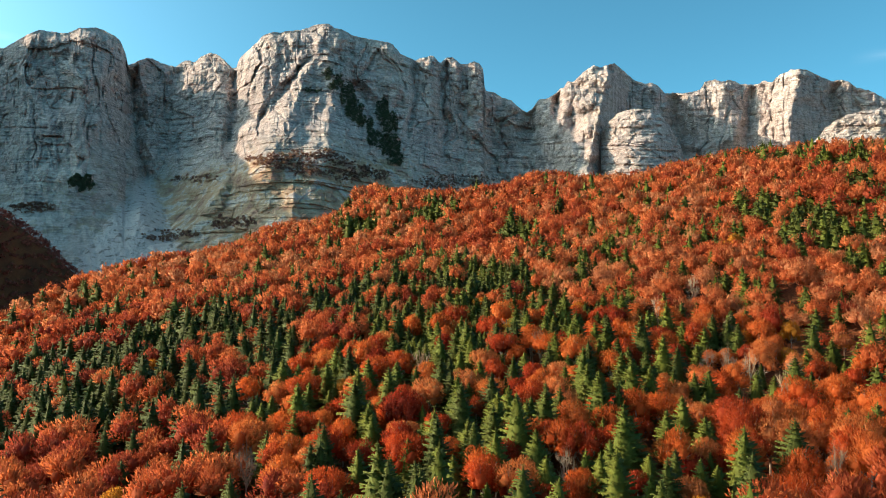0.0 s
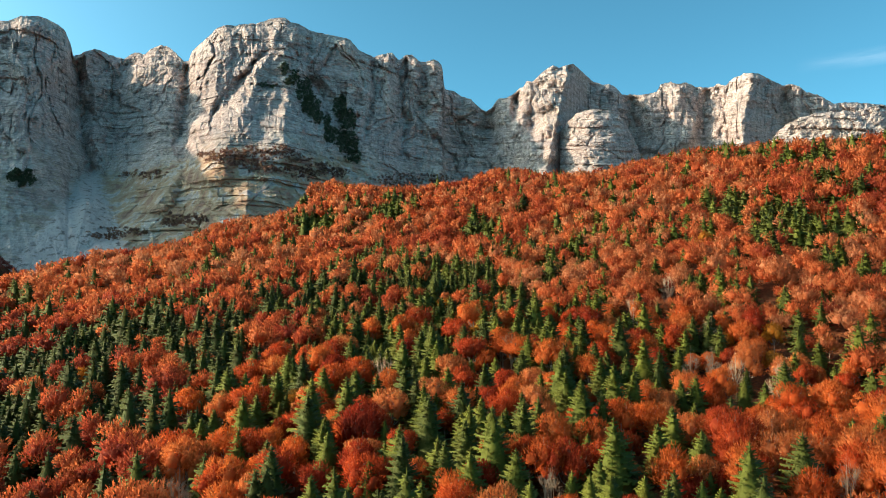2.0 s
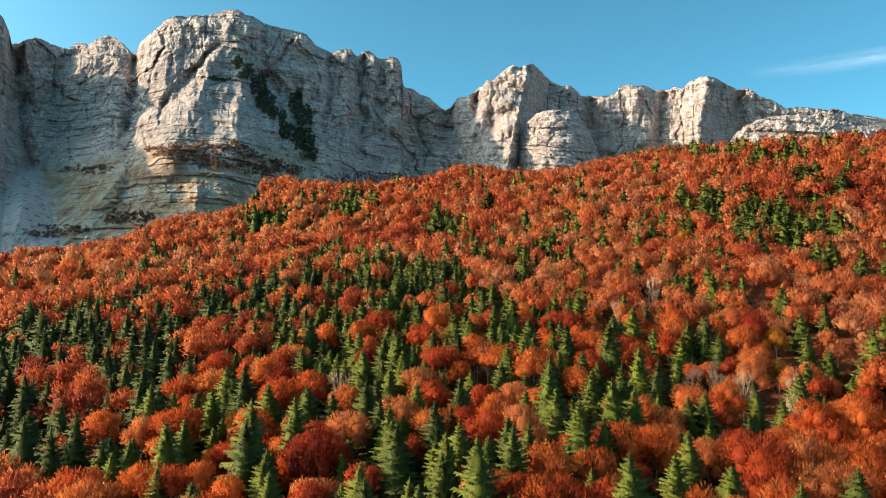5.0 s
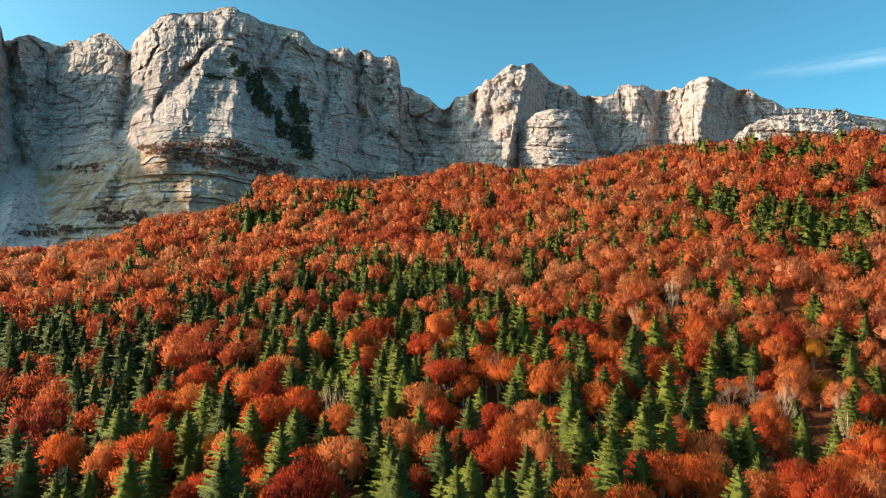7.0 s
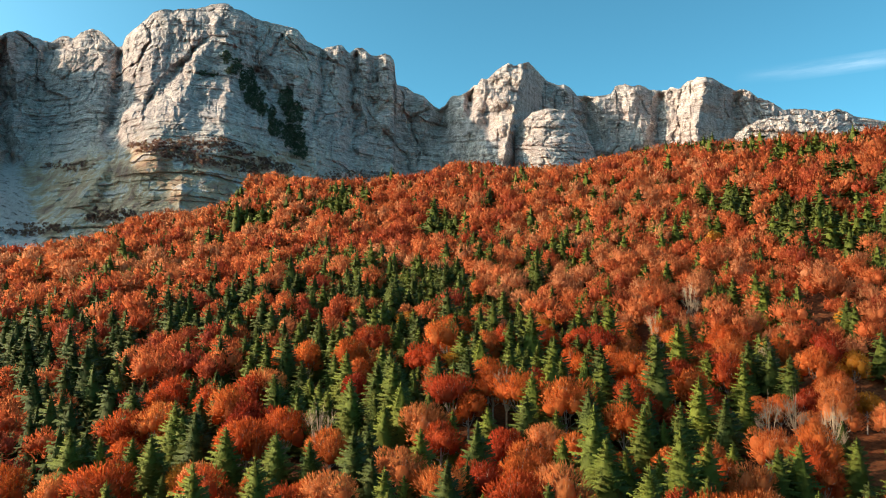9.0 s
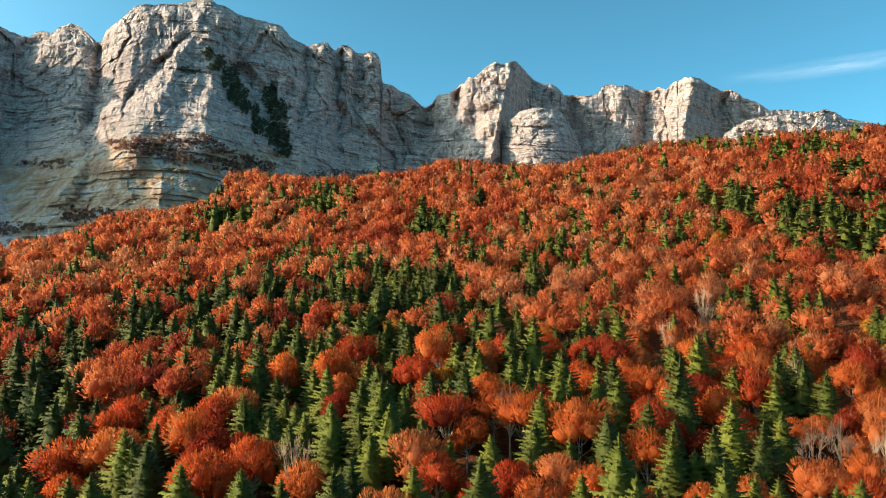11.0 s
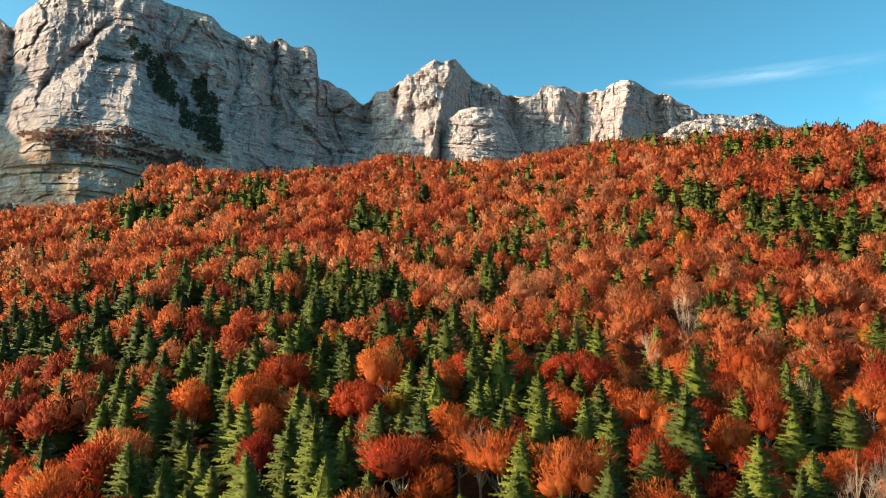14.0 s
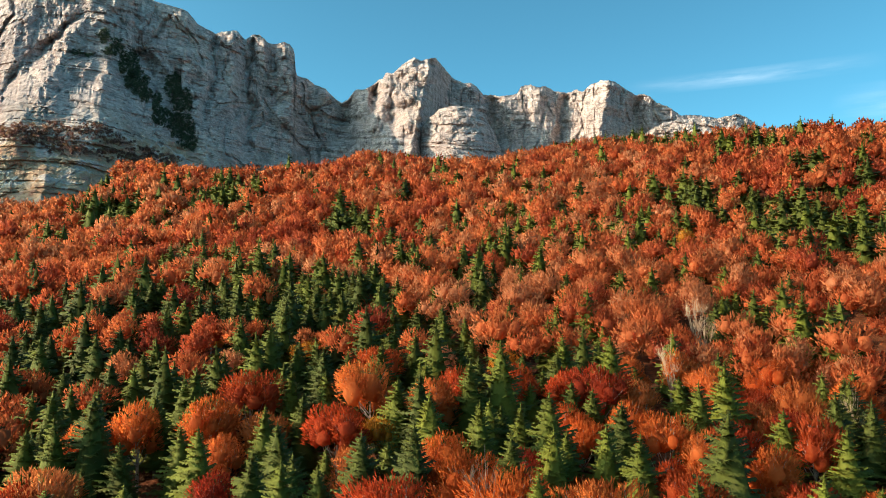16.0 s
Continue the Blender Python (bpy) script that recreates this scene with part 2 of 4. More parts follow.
    under = math_node(n, l, "MULTIPLY_ADD", math_node(n, l, "ADD", fine.outputs[0], -0.5), 0.04, math_node(n, l, "SUBTRACT", upper, rise))
    meadow = ramp_node(n, l, math_node(n, l, "MULTIPLY_ADD", under, 10.0, 0.5), [(0.48, (0, 0, 0)), (0.56, (1, 1, 1))]).outputs[0]
    across = ramp_node(n, l, math_node(n, l, "ADD", bearing, 0.5), [(0.06, (0, 0, 0)), (0.10, (0.75, 0.75, 0.75)), (0.42, (0.75, 0.75, 0.75)), (0.48, (0, 0, 0))]).outputs[0]
    sward = noise_node(n, l, 0.028, 6, pos, 0.6)
    grass = ramp_node(n, l, sward.outputs[0], [(0.36, (0.30, 0.13, 0.08)), (0.44, (0.42, 0.23, 0.12)), (0.53, (0.52, 0.34, 0.20)), (0.57, (0.66, 0.53, 0.45))]).outputs[0]
    bare_rock = ramp_node(n, l, sward.outputs[0], [(0.54, (1, 1, 1)), (0.60, (0.12, 0.12, 0.12))]).outputs[0]
    col = mix_node(n, l, math_node(n, l, "MULTIPLY", math_node(n, l, "MULTIPLY", meadow, across), bare_rock), col, grass)
    fall = math_node(n, l, "MULTIPLY_ADD", rise, -6.33, 1.0)
    off = math_node(n, l, "ABSOLUTE", math_node(n, l, "ADD", bearing, math_node(n, l, "MULTIPLY_ADD", fall, 0.027, 0.428)))
    edge = math_node(n, l, "SUBTRACT", math_node(n, l, "MULTIPLY_ADD", fall, 0.095, 0.004), off)
    edge = math_node(n, l, "MULTIPLY_ADD", math_node(n, l, "ADD", fine.outputs[0], -0.5), 0.05, edge)
    scree_at = ramp_node(n, l, math_node(n, l, "MULTIPLY_ADD", edge, 10.0, 0.45), [(0.42, (0, 0, 0)), (0.52, (1, 1, 1))]).outputs[0]
    grit = ramp_node(n, l, noise_node(n, l, 0.07, 5, pos, 0.6).outputs[0], [(0.36, (0.22, 0.17, 0.15)), (0.43, (0.50, 0.41, 0.375)), (0.7, (0.58, 0.48, 0.435))]).outputs[0]
    col = mix_node(n, l, scree_at, col, grit)
    l.new(col, bsdf.inputs["Base Color"])
    hsum = math_node(n, l, "MULTIPLY_ADD", beds.outputs[0], 6.0, math_node(n, l, "MULTIPLY_ADD", fine.outputs[0], 4.0, math_node(n, l, "MULTIPLY", streak.outputs[0], 6.0)))
    bump = n.new("ShaderNodeBump")
    bump.inputs["Strength"].default_value, bump.inputs["Distance"].default_value = 0.9, 1.0
    l.new(hsum, bump.inputs["Height"])
    l.new(bump.outputs[0], bsdf.inputs["Normal"])
    return m


MAT_FLOOR, MAT_ROCK = floor_material(), rock_material("limestone")

# ---- mesh helpers ----


def lattice(ix, iy, seed):
    h = (ix.astype(np.int64) * 374761393 + iy.astype(np.int64) * 668265263 + seed * 974634777) & 0xFFFFFFFF
    h = ((h ^ (h >> 13)) * 1274126177) & 0xFFFFFFFF
    return ((h ^ (h >> 16)) & 0xFFFF) / 65535.0


def soft_noise(x, y, seed=0):
    """Smooth value noise, 0 to 1."""
    x, y = np.asarray(x, float), np.asarray(y, float)
    ix, iy = np.floor(x), np.floor(y)
    fx, fy = x - ix, y - iy
    fx, fy = fx * fx * (3 - 2 * fx), fy * fy * (3 - 2 * fy)
    a, b = lattice(ix, iy, seed), lattice(ix + 1, iy, seed)
    c, d = lattice(ix, iy + 1, seed), lattice(ix + 1, iy + 1, seed)
    return (a * (1 - fx) + b * fx) * (1 - fy) + (c * (1 - fx) + d * fx) * fy


def fbm(x, y, seed=0, octaves=4, gain=0.5):
    total, size, norm = 0, 1.0, 0
    for o in range(octaves):
        total, norm = total + size * soft_noise(x * 2**o, y * 2**o, seed + 17 * o), norm + size
        size *= gain
    return total / norm


def ridged(x, y, seed=0, octaves=3):
    total, size, norm = 0, 1.0, 0
    for o in range(octaves):
        total, norm = total + size * (1 - np.abs(2 * soft_noise(x * 2**o, y * 2**o, seed + 31 * o) - 1)), norm + size
        size *= 0.5
    return total / norm


def mesh_from(name, verts, faces, mat, smooth=False, tone=None, normals=None):
    """A mesh from an array of corners and an array of faces, all with the same number of sides."""
    verts, faces = np.asarray(verts, np.float32), np.asarray(faces, np.int32)
    me = bpy.data.meshes.new(name)
    me.vertices.add(len(verts))
    me.vertices.foreach_set("co", verts.ravel())
    sides = faces.shape[1]
    me.loops.add(faces.size)
    me.loops.foreach_set("vertex_index", faces.ravel())
    me.polygons.add(len(faces))
    me.polygons.foreach_set("loop_start", np.arange(0, faces.size, sides, dtype=np.int32))
    me.polygons.foreach_set("use_smooth", np.full(len(faces), smooth))
    if tone is not None:
        at = me.attributes.new("tone", "FLOAT", "POINT")
        at.data.foreach_set("value", np.asarray(tone, np.float32))
    me.materials.append(mat)
    me.update(calc_edges=True)
    if normals is not None:
        me.normals_split_custom_set_from_vertices(np.asarray(normals, np.float32))
    return me


def grid_faces(rows, cols):
    a = np.arange(rows * cols).reshape(rows, cols)
    return np.stack([a[:-1, :-1], a[:-1, 1:], a[1:, 1:], a[1:, :-1]], -1).reshape(-1, 4)


# ---- the ground ----
# Heights of the tree tops over the slope, every 100 m from x = -400 and y = 0.
SLOPE = np.array([
    [-131, -119, -102, -81, -63, -53, -41, -20, 8, 38],
    [-103, -92, -76, -55, -41, -38, -29, -5, 25, 56],
    [-80, -72, -56, -36, -25, -23, -11, 15, 46, 75],
    [-58, -52, -36, -16, -5, 2, 20, 46, 72, 97],
    [-25, -20, -9, 5, 16, 26, 47, 74, 96, 115],
    [15, 18, 18, 24, 36, 48, 68, 94, 112, 125],
    [50, 53, 48, 52, 68, 83, 96, 117, 130, 137],
    [81, 90, 93, 90, 100, 114, 120, 136, 149, 154],
    [112, 127, 133, 117, 108, 118, 124, 138, 157, 170],
    [139, 151, 153, 130, 112, 119, 130, 145, 168, 191]], float)
# Hollows and knolls of the brow: x, y, reach, metres.
HOLLOWS = [(28, 715, 44, -22), (172, 690, 46, -22), (-125, 685, 44, -17), (-32, 720, 22, -5), (372, 650, 48, -19), (345, 495, 38, 5), (-190, 575, 34, -7), (-262, 432, 30, -4), (95, 735, 30, 3)]
CROWN = 14.0     # how far the tops stand over the ground
# The brow of the slope: bearing (x / y) and how far ahead it lies.
BROW_AT = [-2.0, -0.64, -0.43, -0.30, -0.235, -0.147, -0.10, -0.015, 0.108, 0.223, 0.403, 0.5, 0.54, 0.6, 0.66, 0.72, 2.0]
BROW_Y = [300, 414, 513, 592, 630, 707, 810, 800, 768, 767, 722, 720, 745, 640, 560, 480, 480]


def cubic(t):
    return (-t**3 + 2 * t**2 - t) / 2, (3 * t**3 - 5 * t**2 + 2) / 2, (-3 * t**3 + 4 * t**2 + t) / 2, (t**3 - t**2) / 2


def slope_height(x, y):
    gx, gy = np.clip((x + 400) / 100, 0, 8.999), np.clip(y / 100, 0, 8.999)
    ix, iy = np.floor(gx).astype(int), np.floor(gy).astype(int)
    wx, wy = cubic(gx - ix), cubic(gy - iy)
    z = 0
    for a in range(4):
        for b in range(4):
            z = z + wy[a] * wx[b] * SLOPE[np.clip(iy + a - 1, 0, 9), np.clip(ix + b - 1, 0, 9)]
    for hx_, hy_, reach, metres in HOLLOWS:
        z = z + metres * np.exp(-((x - hx_) ** 2 + (y - hy_) ** 2) / reach**2)
    return z + np.minimum(0, y) * 0.22 + np.minimum(0, x + 400) * 0.2 + np.maximum(0, x - 500) * 0.25


def ground_height(x, y):
    x, y = np.asarray(x, float), np.asarray(y, float)
    u = x / np.maximum(y, 150)
    brow = np.interp(u, BROW_AT, BROW_Y)
    yy = np.minimum(y, brow)
    z = slope_height(np.where(y > brow, u * brow, x), yy) - CROWN
    over = np.maximum(0, y - brow)
    z = z - np.where(over < 120, over**2 / 240 * 0.75, (over - 60) * 0.75)
    z = np.maximum(z, -60 + 0.05 * np.maximum(0, y - 900))
    hill = 165 / (1 + np.exp(np.clip((x + 572) / 15, -30, 30))) * np.exp(-((y - 930) / 230) ** 2)
    z = z + hill + 2.5 * (fbm(x / 35, y / 35, 3) - 0.5)
    return z


def axis(stops):
    return np.concatenate([np.arange(a, b, s) for a, b, s in stops])


gx = axis([(-4800, -1200, 240), (-1200, -800, 40), (-800, -400, 14), (-400, 520, 8), (520, 1200, 40), (1200, 4801, 240)])
gy = axis([(-2400, -200, 200), (-200, 860, 8), (860, 1100, 16), (1100, 1400, 30), (1400, 4801, 200)])
X, Y = np.meshgrid(gx, gy)
Z = ground_height(X, Y)
ground = new("ground", mesh_from("ground", np.stack([X, Y, Z], -1).reshape(-1, 3), grid_faces(len(gy), len(gx)), MAT_FLOOR, True))
tagged(ground, "wooded mountainside covered with rusty fallen leaves", "ground", kind="structure")

# ---- the mountains ----
# Crest of the great wall from the left peak to the last summit: bearing, and height over distance.
CREST_A = [(-1.2, 0.33), (-0.95, 0.4019), (-0.8, 0.3905), (-0.7, 0.3494), (-0.64, 0.3453), (-0.6, 0.3693), (-0.59, 0.3722), (-0.56, 0.368), (-0.55, 0.3673),
           (-0.53, 0.375), (-0.51, 0.3756), (-0.495, 0.372), (-0.485, 0.3661), (-0.482, 0.3646), (-0.471, 0.3562), (-0.463, 0.3369), (-0.459, 0.3201),
           (-0.452, 0.3218), (-0.438, 0.3285), (-0.43, 0.3301), (-0.423, 0.3293), (-0.411, 0.3226), (-0.39, 0.3167), (-0.384, 0.3217), (-0.376, 0.3267),
           (-0.361, 0.3241), (-0.353, 0.3325), (-0.341, 0.3375), (-0.333, 0.3367), (-0.324, 0.3316), (-0.316, 0.3241), (-0.306, 0.314), (-0.301, 0.3157),
           (-0.296, 0.3299), (-0.287, 0.3383), (-0.275, 0.35), (-0.265, 0.36), (-0.257, 0.3659), (-0.247, 0.3684), (-0.238, 0.3675), (-0.224, 0.37)]
CREST_B = [(-0.205, 0.3717), (-0.197, 0.3742), (-0.185, 0.3792), (-0.175, 0.3809), (-0.166, 0.3809), (-0.16, 0.375), (-0.15, 0.3733), (-0.131, 0.3632),
           (-0.114, 0.3589), (-0.085, 0.3539), (-0.075, 0.3513), (-0.069, 0.3446), (-0.061, 0.3354), (-0.04, 0.3253), (-0.032, 0.3295), (-0.014, 0.3336),
           (-0.007, 0.3252), (-0.003, 0.3211), (0.005, 0.3294), (0.014, 0.3311), (0.026, 0.321), (0.037, 0.321), (0.045, 0.3243), (0.053, 0.3218),
           (0.059, 0.3134), (0.06, 0.29), (0.063, 0.2809), (0.075, 0.2784), (0.086, 0.2708), (0.1, 0.2667), (0.112, 0.255), (0.122, 0.2492), (0.13, 0.2541),
           (0.139, 0.2674), (0.152, 0.2691), (0.162, 0.2749), (0.171, 0.284), (0.176, 0.2849), (0.181, 0.294), (0.191, 0.294), (0.199, 0.3023)]
CREST_C = [(0.211, 0.3132), (0.221, 0.3182), (0.229, 0.3148), (0.24, 0.319), (0.251, 0.3215), (0.261, 0.3123), (0.273, 0.3014), (0.279, 0.2964),
           (0.293, 0.2913), (0.306, 0.2921), (0.314, 0.288), (0.324, 0.2763), (0.338, 0.2771), (0.351, 0.2771), (0.375, 0.2812), (0.382, 0.2937),
           (0.396, 0.297), (0.407, 0.2937), (0.419, 0.297), (0.433, 0.2903), (0.45, 0.2894), (0.46, 0.2902), (0.466, 0.2952), (0.479, 0.2927), (0.491, 0.3035),
           (0.508, 0.311), (0.518, 0.3127), (0.528, 0.3118), (0.545, 0.3043), (0.561, 0.2967), (0.565, 0.2942), (0.577, 0.2967), (0.59, 0.2942), (0.602, 0.285),
           (0.622, 0.28), (0.645, 0.2674), (0.66, 0.2701), (0.7, 0.2691), (0.8, 0.2572), (1.0, 0.2398)]
# How far ahead the wall lies, by bearing, at the foot, quarter, half, three quarters of its height and at the crest.
WALL_U = [-1.2, -0.7, -0.6, -0.5, -0.4, -0.3, -0.2, -0.1, 0.0, 0.1, 0.2, 0.3, 0.4, 0.5, 0.6, 0.7, 1.0]
WALL_Y = [[900, 1000, 1020, 1060, 1080, 1020, 980, 1100, 1330, 1600, 1600, 1650, 1750, 1700, 1650, 1600, 1600],
          [1000, 1150, 1170, 1240, 1300, 1180, 1110, 1330, 1560, 1800, 1760, 1800, 1930, 1880, 1820, 1780, 1750],
          [1100, 1330, 1340, 1410, 1600, 1300, 1290, 1480, 1720, 1930, 1850, 1930, 2020, 1950, 1920, 1880, 1850],
          [1250, 1500, 1500, 1550, 1800, 1570, 1600, 1690, 1850, 1970, 1930, 2050, 2060, 1990, 1960, 1940, 1900],
          [1400, 1600, 1600, 1640, 1900, 1780, 1740, 1820, 1915, 1975, 2002, 2100, 2090, 2020, 1980, 1970, 1960]]
WALL_FOOT = [(-1.2, -0.03), (-0.3, -0.03), (-0.1, 0.0), (0.0, 0.03), (0.1, 0.06), (1.0, 0.07)]     # bearing, foot's height over its distance
CREST = np.array(CREST_A + CREST_B + CREST_C, float)


def wall_depth(u, v):
    around = np.linspace(-0.05, 0.05, 11)
    levels = np.array([np.mean([np.interp(u + q, WALL_U, row) for q in around], 0) for row in WALL_Y])
    k = np.clip(v * 4, 0, 3.9999)
    i = k.astype(int)
    fr = k - i
    cols = np.broadcast_to(np.arange(len(u)), v.shape)
    return levels[i, cols] * (1 - fr) + levels[i + 1, cols] * fr


def crest_ratio(u):
    """The crest's height over its distance, by bearing."""
    return np.interp(u, CREST[:, 0], CREST[:, 1])


# Ribs that stand out of the wall and gullies cut into it: upper bearing and height ratio, lower bearing and ratio, half width, metres.
RIBS = [
    (-0.523, 0.375, -0.534, 0.142, 0.060, 40), (-0.357, 0.326, -0.367, 0.158, 0.028, 26), 
    (-0.148, 0.381, -0.160, 0.190, 0.035, 30), (-0.075, 0.354, -0.034, 0.158, 0.037, 34),
    (-0.018, 0.322, -0.020, 0.250, 0.012, 24), (0.021, 0.322, 0.016, 0.240, 0.012, 24), (0.053, 0.325, 0.054, 0.158, 0.020, 40),
    (0.100, 0.267, 0.083, 0.157, 0.020, 25), (0.413, 0.295, 0.423, 0.206, 0.031, 45),
    (0.519, 0.312, 0.503, 0.206, 0.037, 75), (-0.598, 0.366, -0.608, 0.142, 0.032, 25), (0.302, 0.291, 0.309, 0.248, 0.024, 25)]
GULLIES = [
    (-0.458, 0.328, -0.432, 0.154, 0.016, 70), (-0.301, 0.314, -0.305, 0.199, 0.015, 36), (-0.205, 0.318, -0.262, 0.246, 0.012, 34),
    (-0.143, 0.324, -0.077, 0.174, 0.024, 36), (-0.038, 0.325, -0.046, 0.224, 0.008, 30), (0.002, 0.325, 0.003, 0.215, 0.008, 28),
    (0.122, 0.253, 0.148, 0.166, 0.028, 45), (0.172, 0.290, 0.169, 0.244, 0.007, 36), (0.338, 0.278, 0.346, 0.178, 0.026, 70),
    (0.454, 0.288, 0.441, 0.206, 0.016, 40), (0.565, 0.298, 0.569, 0.214, 0.018, 35), (-0.398, 0.318, -0.408, 0.166, 0.012, 22),
    (-0.094, 0.340, -0.128, 0.290, 0.006, 16), (-0.350, 0.250, -0.318, 0.190, 0.006, 14)]
# Where the sheer rock begins above the screes and turf: bearing, share of the height.
SHEER = [(-1.2, 0.40), (-0.56, 0.40), (-0.46, 0.53), (-0.40, 0.55), (-0.33, 0.50), (-0.26, 0.55), (-0.16, 0.56), (-0.1, 0.48), (0.0, 0.35), (0.1, 0.2), (1.0, 0.1)]


def stand_out(u, w):
    """How far the ribs and gullies move the face towards the valley."""
    out = 0
    u = u + 0.016 * (fbm(u * 26, w * 26, 81, 3) - 0.5) + 0.008 * (fbm(u * 90, w * 70, 83, 2) - 0.5)
    for lines, sign in ((RIBS, 1), (GULLIES, -1)):
        for k, (u1, w1, u2, w2, half, metres) in enumerate(lines):
            t = np.clip((w1 - w) / (w1 - w2), -0.2, 1.3)
            mid = u1 + (u2 - u1) * t + 0.012 * (fbm(w * 45, w * 0 + k * 3.7, 71 + k, 3) - 0.5)
            fade = np.clip((1.3 - t) / 0.3, 0, 1) * np.clip((t + 0.2) / 0.2, 0.3, 1) * (0.55 + 0.9 * fbm(w * 38, w * 0 + k * 5.1, 91 + k, 2))
            wide = half * (0.65 + 0.5 * np.clip(t, 0, 1))
            out = out + sign * metres * fade * np.clip(1 - np.abs(u - mid) / wide, 0, 1) ** 0.9
    return out


# Long flanks that run back from a sharp edge: the line as above, how far they reach on the left and right of it, metres.
FLANKS = [(-0.257, 0.362, -0.270, 0.175, 0.034, 0.07, 30), (-0.182, 0.345, -0.252, 0.180, 0.028, 0.05, 28), (0.247, 0.325, 0.216, 0.200, 0.115, 0.035, 210), (0.519, 0.312, 0.503, 0.206, 0.055, 0.05, 50)]


def flanks(u, w):
    out = 0
    for u1, w1, u2, w2, left, right, metres in FLANKS:
        off = u + 0.008 * (fbm(u * 60, w * 60, 87, 3) - 0.5) - u1 - (u2 - u1) * np.clip((w1 - w) / (w1 - w2), -0.2, 1.2)
        out = out + metres * np.clip(1 - np.where(off < 0, -off / left, off / right), 0, 1)
    return out


def facets(a, z, wide, tall, seed, tilt=1.2):
    """Broken rock: each block of the face is a plane of its own, set forward or back and tilted, with a crack round it. About -1 to 1."""
    ca, cz = a / wide, z / tall
    ia, iz = np.floor(ca), np.floor(cz)
    first, second, value = np.full(ca.shape, 9.0), np.full(ca.shape, 9.0), np.zeros(ca.shape)
    for i in (-1, 0, 1):
        for j in (-1, 0, 1):
            qa, qz = ia + i, iz + j
            da, dz = ca - qa - lattice(qa, qz, seed), cz - qz - lattice(qa, qz, seed + 1)
            d = da * da + dz * dz
            plane = 2 * lattice(qa, qz, seed + 2) - 1 + tilt * (2 * lattice(qa, qz, seed + 3) - 1) * da + 0.6 * tilt * (2 * lattice(qa, qz, seed + 4) - 1) * dz
            second = np.where(d < first, first, np.minimum(second, d))
            value = np.where(d < first, plane, value)
            first = np.minimum(first, d)
    crack = np.exp(-(((np.sqrt(second) - np.sqrt(first)) / 0.09) ** 2))
    return value - 0.5 * crack


def bedding(a, z, seed, strength=1.0):
    """Ledges of level beds, in metres towards the valley; broken up along the face."""
    out = 0
    for step, size, sd in ((46, 4.5, 41), (19, 3.4, 51), (9.5, 1.6, 57)):
        level = z / step + 0.55 * fbm(a / 170, z / 160, sd + seed) + a * 0.0006
        f = level - np.floor(level)
        strong = np.clip(2.4 * soft_noise(a / (step * 3.0), np.floor(level) * 7.3, sd + 3 + seed) - 0.45, 0, 1.6)
        out = out + size * strong * (0.5 - np.where(f < 0.8, f * 0.3, 0.24 + (f - 0.8) * 3.8))
    return out * strength


